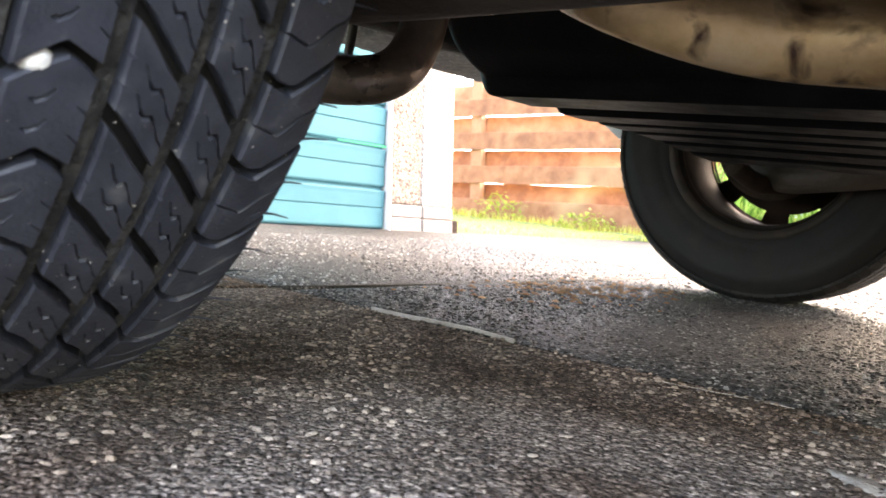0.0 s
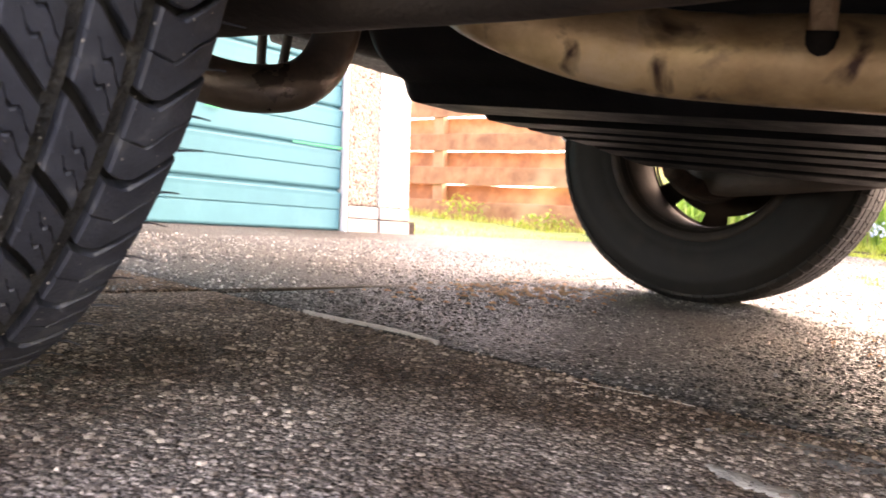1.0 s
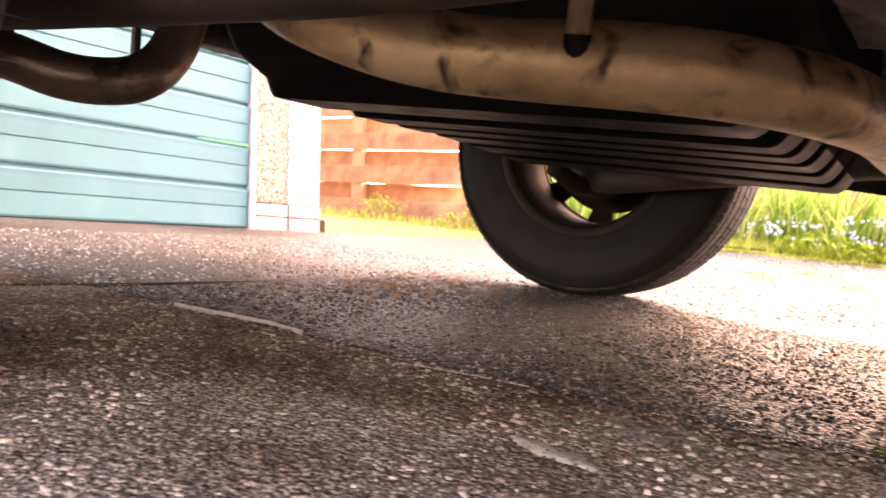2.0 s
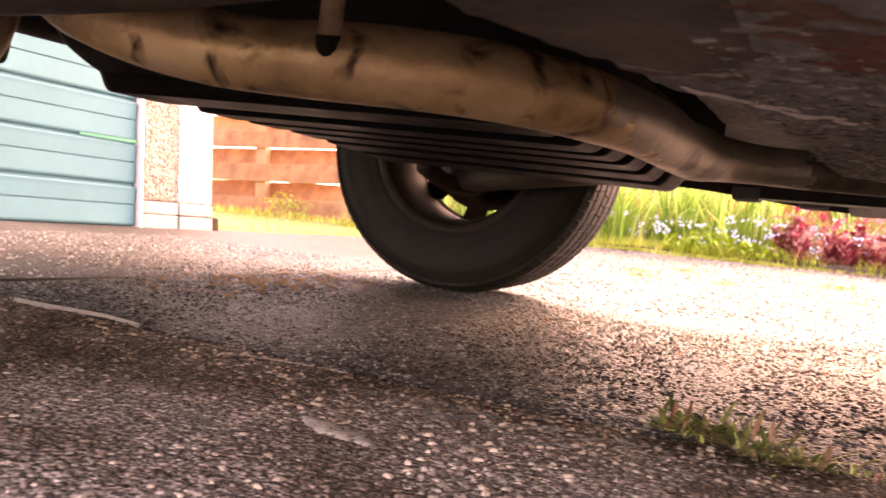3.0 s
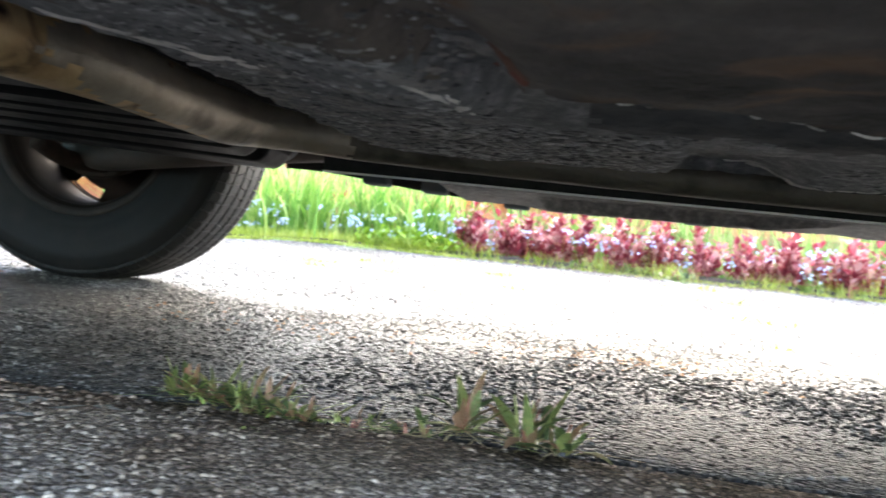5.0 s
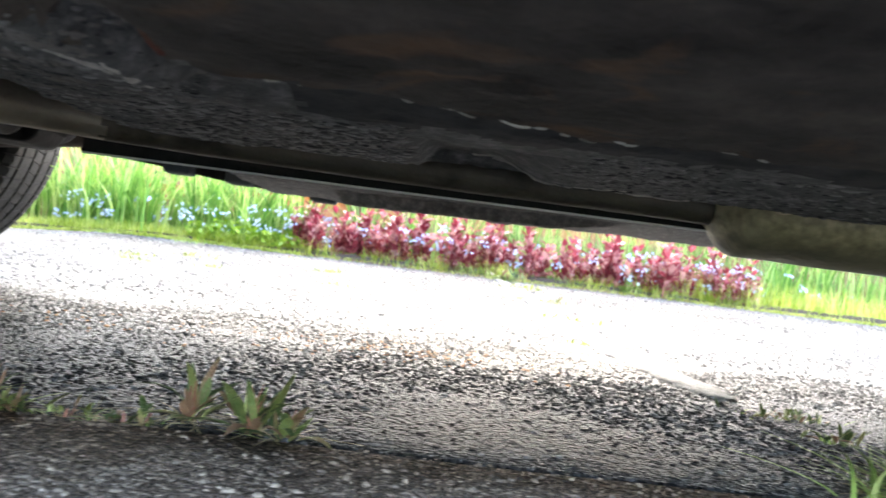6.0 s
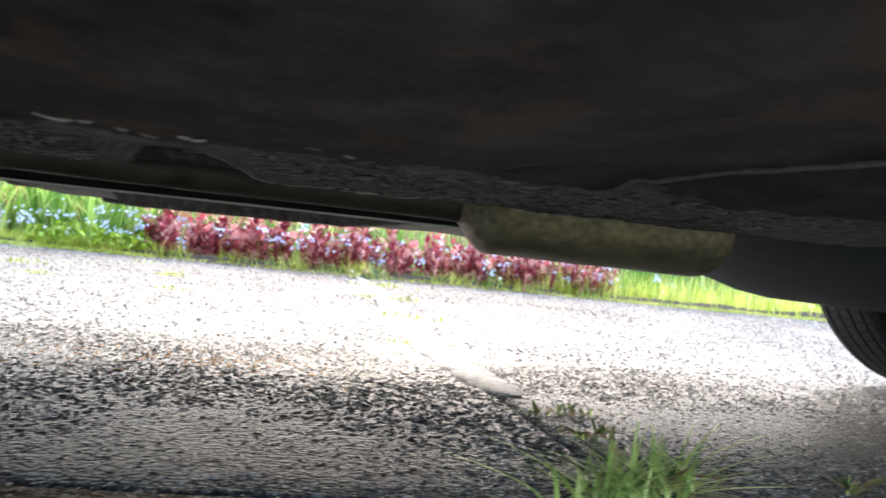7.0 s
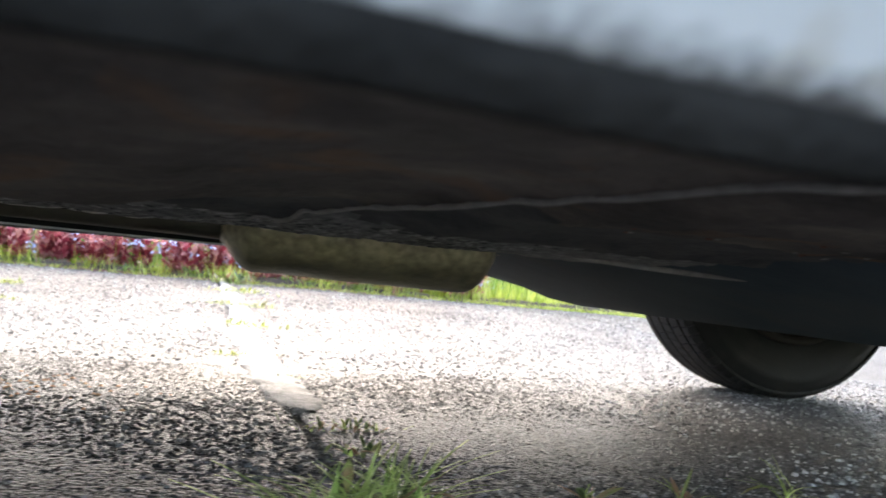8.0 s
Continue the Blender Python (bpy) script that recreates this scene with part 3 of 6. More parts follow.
def scatter_stones(name, x0, x1, y0, y1, count, r0, r1, seed, material, tall=1.0):
    """Low domes of aggregate, standing a little proud of the slab."""
    g = np.random.default_rng(seed)
    x, y = g.uniform(x0, x1, count), g.uniform(y0, y1, count)
    r = r0 + (r1 - r0) * g.random(count) ** 2.2
    dens = np.sin(x * 9 + 3 * np.sin(y * 7)) + np.sin(y * 13 + 2 * np.sin(x * 5)) + g.normal(0, 1.0, count)
    ok = dens > -2.2
    ok &= ~((np.abs(y - JOINT_Y) < 0.006)) & ~((x > 0.88 + 0.05 * np.sin(y * 40)) & (y < JOINT_Y) & (g.random(count) < 0.55))
    ok &= ~((np.abs(x - JOINTS_X[1]) < 0.016 + 0.006 * np.sin(y * 37))) & ~((np.abs(x - JOINTS_X[2] - 0.008) < 0.022) & (y > 0.33))
    x, y, r = x[ok], y[ok], r[ok]
    n = len(x)
    k = 5
    a = np.arange(k) * 2 * math.pi / k
    turn, stretch = g.uniform(0, 2 * math.pi, n), g.uniform(0.65, 1.0, n)
    hgt = r * g.uniform(0.3, 0.85, n) * tall
    rad = g.uniform(0.6, 1.25, (n, k))
    verts = np.zeros((n, 2 * k + 1, 3))
    for ring, (s, z) in enumerate(((1.0, -0.15), (0.66, 0.75))):
        lx, ly = rad * np.cos(a) * s, rad * np.sin(a) * s * stretch[:, None]
        verts[:, ring * k:(ring + 1) * k, 0] = x[:, None] + r[:, None] * (lx * np.cos(turn)[:, None] - ly * np.sin(turn)[:, None])
        verts[:, ring * k:(ring + 1) * k, 1] = y[:, None] + r[:, None] * (lx * np.sin(turn)[:, None] + ly * np.cos(turn)[:, None])
        verts[:, ring * k:(ring + 1) * k, 2] = (hgt * z)[:, None] + (g.normal(0, 0.08, (n, k)) * hgt[:, None] if ring else 0)
    verts[:, 2 * k, 0], verts[:, 2 * k, 1], verts[:, 2 * k, 2] = x, y, hgt
    rise = np.clip((y - 1.0) / 2.65, 0, 1)
    along = np.clip((x + 1.7) / 1.4, 0, 1)
    verts[:, :, 2] += (np.where(y < JOINT_Y, 0.003, 0.0) + 0.08 * rise * rise * (3 - 2 * rise) * along * along * (3 - 2 * along))[:, None]
    base = []
    for i in range(k):
        j = (i + 1) % k
        base += [(i, j, k + j), (i, k + j, k + i), (k + i, k + j, 2 * k)]
    faces = (np.arange(n)[:, None, None] * (2 * k + 1) + np.array(base)[None]).reshape(-1, 3)
    me = bpy.data.meshes.new(name)
    me.vertices.add(n * (2 * k + 1))
    me.vertices.foreach_set("co", verts.reshape(-1))
    me.loops.add(len(faces) * 3)
    me.loops.foreach_set("vertex_index", faces.reshape(-1).astype(np.int32))
    me.polygons.add(len(faces))
    me.polygons.foreach_set("loop_start", np.arange(0, len(faces) * 3, 3, dtype=np.int32))
    me.polygons.foreach_set("use_smooth", np.zeros(len(faces), dtype=bool))
    me.materials.append(material)
    me.update(calc_edges=True)
    ob = new(name, me)
    ob.matrix_basis = SITE
    return ob


GRIT = "small grey and tan stones set in the drive"
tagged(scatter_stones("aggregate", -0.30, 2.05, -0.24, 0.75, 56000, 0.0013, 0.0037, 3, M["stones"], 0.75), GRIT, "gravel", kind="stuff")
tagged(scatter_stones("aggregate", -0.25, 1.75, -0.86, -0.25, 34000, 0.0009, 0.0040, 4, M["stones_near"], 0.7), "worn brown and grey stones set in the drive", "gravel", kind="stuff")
tagged(scatter_stones("aggregate", 0.70, 1.52, -0.24, 0.36, 2600, 0.0030, 0.0056, 12, M["stones"], 0.7), "coarser pale and dark stones set in the drive", "gravel", kind="stuff")
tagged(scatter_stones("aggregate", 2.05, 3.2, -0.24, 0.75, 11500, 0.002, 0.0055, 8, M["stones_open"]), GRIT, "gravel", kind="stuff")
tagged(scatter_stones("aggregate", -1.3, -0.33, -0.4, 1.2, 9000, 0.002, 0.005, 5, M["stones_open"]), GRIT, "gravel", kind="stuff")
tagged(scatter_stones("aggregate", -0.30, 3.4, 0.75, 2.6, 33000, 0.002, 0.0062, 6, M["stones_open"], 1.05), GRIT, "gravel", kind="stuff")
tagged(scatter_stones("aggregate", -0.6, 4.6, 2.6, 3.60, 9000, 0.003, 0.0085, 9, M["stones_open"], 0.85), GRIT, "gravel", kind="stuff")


def smear(name, points, width, lift, seed, label, category="mortar", material=None):
    """A thin, ragged strip of mortar lying along the points."""
    line = curve_points([(x, y, 0) for x, y in points], 10)
    verts, faces = [], []
    for i, p in enumerate(line):
        d = (line[min(i + 1, len(line) - 1)] - line[max(i - 1, 0)]).normalized()
        s = Vector((-d.y, d.x, 0))
        end = min(1.0, (3.0 if len(line) < 60 else 6.0) * min(i, len(line) - 1 - i) / len(line) + 0.25)
        for k, (o, z) in enumerate(((-1, -0.002), (-0.75, 1), (0, 1.2), (0.75, 1), (1, -0.002))):
            w = width * end * (0.9 + 0.42 * noise.noise(Vector((i * 0.33, k * 2.1, seed))) + 0.42 * noise.noise(Vector((i * 1.3, k * 5.0, seed))))
            q = p + s * o * w
            verts.append((q.x, q.y, drive_height(q.x, q.y) + (lift * z if z > 0 else -0.004) + 0.0006 * noise.noise(Vector((q.x * 90, q.y * 90, 1)))))
    faces = [(i * 5 + k, i * 5 + k + 1, i * 5 + k + 6, i * 5 + k + 5) for i in range(len(line) - 1) for k in range(4)]
    return tagged(mesh_object(name, verts, faces, material or M["mortar"], m=SITE), label, category)


smear("mortar_seam", [(-0.135, -0.237), (-0.055, -0.232), (0.012, -0.226), (0.085, -0.236)], 0.0046, 0.0030, 1, "pale ragged mortar in a slab joint")
smear("mortar_patch", [(0.455, -0.418), (0.48, -0.432), (0.505, -0.436), (0.53, -0.446)], 0.017, 0.003, 2, "pale splash of old mortar on the slab")
smear("mortar_seam", [(0.275, -0.274), (0.33, -0.262), (0.385, -0.257)], 0.003, 0.0026, 3, "thin pale mortar in a slab joint")
smear("mortar_strip", [(1.537, 0.285), (1.529, 0.36), (1.520, 0.50), (1.514, 0.70), (1.519, 0.94), (1.520, 1.3), (1.53, 1.7), (1.545, 2.1), (1.54, 2.8), (1.54, 3.6)], 0.050, 0.0030, 4, "broad pale mortar strip across the drive", material=M["mortar_old"])


def ragged_band(name, points, lows, highs, lift, material, label, category, seed):
    """A thin layer of dirt between two ragged edges, offset from the points to either side."""
    line = curve_points([(x, y, 0) for x, y in points], 16)
    verts, n = [], len(line)
    for i, p in enumerate(line):
        d = (line[min(i + 1, n - 1)] - line[max(i - 1, 0)]).normalized()
        s = Vector((-d.y, d.x, 0))
        end = min(1.0, 6.0 * min(i, n - 1 - i) / n)
        lo = -lows * end * (1 + 0.55 * noise.noise(Vector((i * 0.21, seed, 0))) + 0.35 * noise.noise(Vector((i * 0.9, seed, 3))))
        hi = highs * end * (1 + 0.55 * noise.noise(Vector((i * 0.21, seed, 7))) + 0.35 * noise.noise(Vector((i * 0.9, seed, 9))))
        for k in range(9):
            o = lo + (hi - lo) * k / 8
            q = p + s * o
            verts.append((q.x, q.y, drive_height(q.x, q.y) + (-0.003 if k in (0, 8) else lift * (1 + 0.5 * noise.noise(Vector((q.x * 60, q.y * 60, seed)))))))
    faces = [(i * 9 + k, i * 9 + k + 1, i * 9 + k + 10, i * 9 + k + 9) for i in range(n - 1) for k in range(8)]
    return tagged(mesh_object(name, verts, faces, material, m=SITE), label, category)


ragged_band("joint_filling", [(-0.332, -0.26), (-0.326, -0.1), (-0.318, 0.05), (-0.309, 0.2), (-0.316, 0.42), (-0.313, 0.6), (-0.318, 0.8), (-0.315, 1.1)], 0.0055, 0.0055, 0.001, M["joint"], "dark dirt packed into a slab joint", "dirt", 4)
ragged_band("dirt_band", [(0.36, -0.315), (0.5, -0.305), (0.66, -0.30), (0.82, -0.295), (0.96, -0.285), (1.12, -0.28), (1.3, -0.275), (1.6, -0.275)], 0.050, 0.026, 0.0022, M["caked"], "dark dirt caked along the edge of a slab", "dirt", 6)


def moss_patch(count, cx, cy, sx, sy, r0, r1, label):
    verts, faces = [], []
    for i in range(count):
        x, y = cx + rng.gauss(0, sx), cy + rng.gauss(0, sy)
        r = rng.uniform(r0, r1)
        n0 = len(verts)
        verts.extend((x + r * rng.uniform(0.7, 1.3) * math.cos(a), y + r * rng.uniform(0.7, 1.3) * math.sin(a), 0.0015) for a in [q * 1.0472 for q in range(6)])
        verts.append((x, y, 0.0035 + r * 0.2))
        faces.extend((n0 + q, n0 + (q + 1) % 6, n0 + 6) for q in range(6))
    return tagged(mesh_object("moss", verts, faces, M["moss"], m=SITE), label, "moss", kind="stuff")


moss_patch(220, -0.19, 0.36, 0.07, 0.16, 0.003, 0.009, "rust-brown moss scattered on the drive")
moss_patch(150, 1.08, 0.40, 0.13, 0.06, 0.0015, 0.0045, "few rust-brown flecks of moss between the stones")
moss_patch(70, 0.62, 0.34, 0.16, 0.08, 0.0015, 0.004, "few rust-brown flecks of moss between the stones")

# ---- blades and leaves ----
def add_blade(verts, faces, base, lean, height, width, bend, segs=4, droop=0.0):
    """A tapered, bent blade."""
    bx, by, bz = base
    sx, sy = -math.sin(lean), math.cos(lean)
    n0 = len(verts)
    for i in range(segs + 1):
        t = i / segs
        out = bend * t * t
        z = height * (t - droop * t * t)
        w = width * (1 - t) ** 0.7 * 0.5 if i < segs else 0.0004
        cx, cy = bx + math.cos(lean) * out, by + math.sin(lean) * out
        verts.append((cx - sx * w, cy - sy * w, bz + z))
        verts.append((cx + sx * w, cy + sy * w, bz + z))
    for i in range(segs):
        a = n0 + 2 * i
        faces.append((a, a + 1, a + 3, a + 2))


def add_leaf(verts, faces, base, heading, pitch, length, width, fold=0.25, curl=0.2):
    """An ovate leaf, folded along its midrib and curled back."""
    ca, sa = math.cos(heading), math.sin(heading)
    n0 = len(verts)
    rows = ((0.0, 0.06), (0.25, 0.75), (0.5, 1.0), (0.78, 0.62), (1.0, 0.04))
    for t, w in rows:
        p = pitch - curl * t * 2.0
        f, z = length * t * math.cos(p), length * t * math.sin(p)
        for s in (-1, 0, 1):
            o = s * width * 0.5 * w
            verts.append((base[0] + ca * f - sa * o, base[1] + sa * f + ca * o, base[2] + z + (abs(s) * width * 0.5 * w * fold)))
    for i in range(4):
        for k in range(2):
            a = n0 + i * 3 + k
            faces.append((a, a + 1, a + 4, a + 3))


def field(name, count, place, height, width, bend, material, label, category, seed, segs=4, droop=0.0, clump=0.0):
    g = random.Random(seed)
    verts, faces = [], []
    for _ in range(count):
        x, y = place(g)
        h = height * g.uniform(0.5, 1.15)
        add_blade(verts, faces, (x, y, drive_height(x, y) - 0.01), g.uniform(0, 6.283), h, width * g.uniform(0.6, 1.2), bend * h * g.uniform(0.2, 1.2), segs, droop)
    return tagged(mesh_object(name, verts, faces, material, m=SITE), label, category, kind="stuff")


# ---- the lawn and the flower bed ----
def sheet(name, x0, x1, y0, y1, lift, nx, ny, material, label, category, bumps=0.02):
    verts, faces = [], []
    for i in range(nx + 1):
        for j in range(ny + 1):
            x, y = x0 + (x1 - x0) * i / nx, y0 + (y1 - y0) * j / ny
            rim = min(i, nx - i, j, ny - j) == 0
            verts.append((x + (0.02 * noise.noise(Vector((y * 3, x, 1))) if rim else 0), y + (0.025 * noise.noise(Vector((x * 3, y, 2))) if rim else 0),
                          drive_height(x, y) + (lift + bumps * noise.noise(Vector((x * 2.5, y * 2.5, 3))) if not rim else -0.05)))
    faces = [(i * (ny + 1) + j, (i + 1) * (ny + 1) + j, (i + 1) * (ny + 1) + j + 1, i * (ny + 1) + j + 1) for i in range(nx) for j in range(ny)]
    return tagged(mesh_object(name, verts, faces, material, m=SITE), label, category, kind="structure")


sheet("lawn", -6.5, -1.70, 1.80, 4.9, 0.012, 60, 40, M["lawn"], "short sunlit lawn beside the garage", "lawn")
sheet("flower_bed", -1.72, 7.2, 3.62, 4.9, 0.03, 120, 20, M["soil"], "dark soil of a planted border along the drive", "flower bed", 0.03)
field("lawn_grass", 9000, lambda g: (g.uniform(-4.6, -1.72) if g.random() < 0.75 else -1.75 - abs(g.gauss(0, 0.25)), g.uniform(1.8, 4.6)), 0.032, 0.006, 0.6, M["grass"], "short bright green lawn grass", "grass", 11, 3)
field("lawn_grass", 1200, lambda g: (g.uniform(-4.3, -1.7), 4.6 + g.uniform(-0.25, 0.08)), 0.085, 0.007, 0.5, M["grass"], "longer grass against the foot of the fence", "grass", 12)
field("border_grass", 3800, lambda g: (g.uniform(-1.7, 0.5), 3.66 + abs(g.gauss(0, 0.16))), 0.085, 0.008, 0.7, M["grass"], "bright grass and seedlings along the drive's edge", "grass", 13)
field("border_grass", 4200, lambda g: (g.uniform(2.6, 6.8), 3.66 + abs(g.gauss(0, 0.3))), 0.17, 0.007, 0.6, M["grass"], "bright green grass along the drive's edge", "grass", 14)
field("border_grass", 700, lambda g: (g.choice((0.55, 0.9, 1.2, 1.52, 1.6, 2.1, 2.45, 2.8)) + g.gauss(0, 0.05), 3.64 + abs(g.gauss(0, 0.06))), 0.10, 0.007, 0.9, M["grass"], "low grass along the drive's edge", "grass", 15)
field("border_grass", 9500, lambda g: (g.uniform(-1.6, 0.5) if g.random() < 0.45 else g.uniform(2.4, 6.6) if g.random() < 0.8 else g.uniform(0.5, 2.4), 3.56 + g.uniform(0.0, 0.14)), 0.055, 0.008, 1.9, M["grass"], "low grass creeping onto the drive's edge", "grass", 22, 3, 0.5)
field("dry_stalks", 190, lambda g: (g.uniform(1.25, 3.2), 3.85 + abs(g.gauss(0, 0.25))), 0.42, 0.007, 0.8, M["dry"], "dry straw-coloured dead stalks among the plants", "stalks", 16, 5, 0.2)
field("dry_stalks", 24, lambda g: (g.uniform(-1.2, 0.4), 3.8 + abs(g.gauss(0, 0.2))), 0.36, 0.006, 0.7, M["dry"], "dry straw-coloured dead stalks among the leaves", "stalks", 17, 5, 0.2)
field("tall_grass", 1500, lambda g: (g.uniform(1.0, 6.8), 4.2 + g.uniform(-0.25, 0.4)), 0.5, 0.012, 0.35, M["iris"], "tall green grass at the back of the border", "grass", 18)


def iris_clump(seed):
    g = random.Random(seed)
    verts, faces = [], []
    for _ in range(46):
        a, r = g.uniform(0, 6.283), abs(g.gauss(0, 0.07))
        add_blade(verts, faces, (math.cos(a) * r, math.sin(a) * r, -0.01), a + g.gauss(0, 0.5), g.uniform(0.30, 0.78), g.uniform(0.014, 0.026), g.uniform(0.05, 0.42), 6, g.uniform(0, 0.35))
    ob = mesh_object("sword_leaved_plant", verts, faces, M["iris"])
    return tagged(ob, "clump of upright sword-shaped green leaves in the border", "plant", "sword-leaved clumps in the border")


irises = [iris_clump(40 + i) for i in range(3)]
spots = [(x + rng.uniform(-0.06, 0.06), 3.92 + rng.uniform(-0.1, 0.4)) for x in [-1.65 + 0.085 * i for i in range(25)]] + [(x, 4.25 + rng.uniform(-0.1, 0.2)) for x in (0.75, 1.05, 1.3, 1.8, 2.4, 2.9, 3.4, 3.8, 4.3, 4.9)]
for i, (x, y) in enumerate(spots):
    m = SITE @ pose(x, y, drive_height(x, y) + 0.03, 0, 0, rng.uniform(0, 360))
    if i < 3:
        irises[i].matrix_basis = m
    else:
        copy_thing(irises[i % 3], m)


def red_plant(seed):
    """A stem with rounded, upturned dark red leaves in pairs."""
    g = random.Random(seed)
    root = new("red_leaved_plant")
    sv, sf, lv, lf = [], [], [], []
    for _ in range(6):
        a, r = g.uniform(0, 6.283), g.uniform(0, 0.07)
        bx, by, h = math.cos(a) * r, math.sin(a) * r, g.uniform(0.13, 0.27)
        add_blade(sv, sf, (bx, by, -0.01), a, h, 0.008, 0.03, 3)
        for k in range(6):
            t = 0.16 + 0.84 * k / 5
            for s in (0, 1):
                add_leaf(lv, lf, (bx + math.cos(a) * 0.03 * t * t, by + math.sin(a) * 0.03 * t * t, h * t), a + k * 1.6 + s * 3.14 + g.gauss(0, 0.35), g.uniform(0.35, 1.25), g.uniform(0.040, 0.070), g.uniform(0.026, 0.046), 0.5, g.uniform(-0.1, 0.25))
    mesh_object("stem", sv, sf, M["weed_red"], root)
    mesh_object("foliage", lv, lf, M["red"], root)
    return tagged(root, "low plant with glossy dark red leaves in the border", "plant", "red-leaved plants in the border")


ragged_band("mulch_edge", [(0.25, 3.63), (0.8, 3.62), (1.4, 3.625), (2.0, 3.62), (2.7, 3.63), (3.4, 3.64)], 0.03, 0.05, 0.008, M["mulch"], "dark red-brown leaf litter along the drive's edge", "mulch", 12)
reds = [red_plant(60 + i) for i in range(4)]
k = 0
for i in range(66):
    x = 0.42 + 2.62 * (i / 65.0) + rng.uniform(-0.04, 0.04)
    y = 3.72 + rng.uniform(-0.05, 0.30) * (1.0 if i % 2 else 0.45)
    m = SITE @ pose(x, y, drive_height(x, y) + 0.02, 0, 0, rng.uniform(0, 360)) @ Matrix.Scale(rng.uniform(0.65, 1.12), 4)
    if k < 4:
        reds[k].matrix_basis = m
    else:
        copy_thing(reds[k % 4], m)
    k += 1


def flower_drift(seed, x0, x1, y0, y1, count, label):
    """Small five-petalled pale blue flowers on thin stems above low leaves."""
    g = random.Random(seed)
    verts, faces, gv, gf = [], [], [], []
    for _ in range(count):
        x, y = g.uniform(x0, x1), g.uniform(y0, y1)
        h = g.uniform(0.06, 0.22)
        z = drive_height(x, y) + 0.02
        add_blade(gv, gf, (x, y, z - 0.02), g.uniform(0, 6.28), h, 0.003, 0.02, 2)
        add_leaf(gv, gf, (x, y, z), g.uniform(0, 6.28), g.uniform(0.1, 1.0), g.uniform(0.04, 0.08), 0.02)
        for _ in range(5):
            cx, cy, cz = x + g.gauss(0, 0.020), y + g.gauss(0, 0.016), z + h + g.gauss(0, 0.01)
            t = g.uniform(-0.6, 0.6)
            n0 = len(verts)
            verts.append((cx, cy, cz))
            for j in range(10):
                a = j * 0.628
                r = 0.0105 if j % 2 else 0.0050
                verts.append((cx + r * math.cos(a), cy + r * math.sin(a) * 0.6, cz + r * math.sin(a) * 0.8 + t * r * math.cos(a)))
            faces.extend((n0, n0 + 1 + j, n0 + 1 + (j + 1) % 10) for j in range(10))
    tagged(mesh_object("blue_flowers", verts, faces, M["blue"], m=SITE), label, "flowers", kind="stuff")
    tagged(mesh_object("flower_foliage", gv, gf, M["lime"], m=SITE), "low lime-green foliage under the blue flowers", "foliage", kind="stuff")


flower_drift(81, -0.9, 0.42, 3.72, 3.95, 62, "drift of small pale blue flowers at the border's edge")
flower_drift(82, 0.5, 3.0, 3.66, 3.95, 100, "few small pale blue flowers among red leaves")
flower_drift(83, 3.0, 5.5, 3.75, 4.3, 30, "scattered small pale blue flowers in grass")


def bushy(name, x, y, z, radius, height, count, material, label, seed):
    g = random.Random(seed)
    verts, faces = [], []
    for _ in range(count):
        a, r = g.uniform(0, 6.283), radius * math.sqrt(g.random())
        add_leaf(verts, faces, (math.cos(a) * r, math.sin(a) * r, height * g.uniform(0.05, 1.0) * (1 - 0.5 * r / radius)), g.uniform(0, 6.283), g.uniform(-0.3, 0.9), g.uniform(0.03, 0.06), g.uniform(0.02, 0.035))
    for _ in range(8):
        add_blade(verts, faces, (0, 0, -0.02), g.uniform(0, 6.28), height * 0.8, 0.006, radius * 0.7, 3)
    return tagged(mesh_object(name, verts, faces, material, m=SITE @ pose(x, y, z)), label, "plant")


bushy("lime_plant", 0.05, 3.80, drive_height(0.05, 3.8) + 0.03, 0.24, 0.13, 240, M["lime"], "mound of bright lime-green leaves in the border", 91)
bushy("lime_plant", 0.33, 3.76, drive_height(0.33, 3.76) + 0.03, 0.16, 0.10, 140, M["lime"], "small mound of bright lime-green leaves in the border", 92)
bushy("fence_weed", -3.45, 4.52, 0.03, 0.2, 0.24, 110, M["lime"], "yellow-green weed growing against the fence", 93)
bushy("fence_weed", -2.6, 4.5, 0.03, 0.22, 0.16, 90, M["lime"], "low weed growing against the fence", 94)


# ---- the fence ----
FENCE_Y = 4.72
LEVEL = SITE @ Matrix.Translation((-3.8, FENCE_Y, 0.0))
fence = new("fence")
fence.matrix_basis = Matrix.Translation(LEVEL.translation)
tagged(fence, "red-brown hit-and-miss timber fence with boards on both sides", "fence", kind="structure")


def board(x0, x1, z0, z1, y, seed, z_slope):
    """A sawn board, its edges a little wavy along its length."""
    bm = bmesh.new()
    steps, rings = 30, []
    for i in range(steps + 1):
        x = x0 + (x1 - x0) * i / steps
        lo = z0 - z_slope * x + 0.007 * noise.noise(Vector((x * 2.3, seed, 0.3))) + 0.003 * noise.noise(Vector((x * 9, seed, 0.7)))
        hi = z1 - z_slope * x + 0.007 * noise.noise(Vector((x * 2.3, seed, 5.3))) + 0.003 * noise.noise(Vector((x * 9, seed, 5.7)))
        rings.append([bm.verts.new((x, y + dy, z)) for dy, z in ((0.0, lo + 0.003), (0.003, lo), (0.015, lo), (0.018, lo + 0.003), (0.018, hi - 0.003), (0.015, hi), (0.003, hi), (0.0, hi - 0.003))])
    for a, b in zip(rings, rings[1:]):
        for k in range(8):
            bm.faces.new((a[k], a[(k + 1) % 8], b[(k + 1) % 8], b[k]))
    bm.faces.new(rings[0])
    bm.faces.new(rings[-1][::-1])
    return part("board", bm, M["fence"], fence)


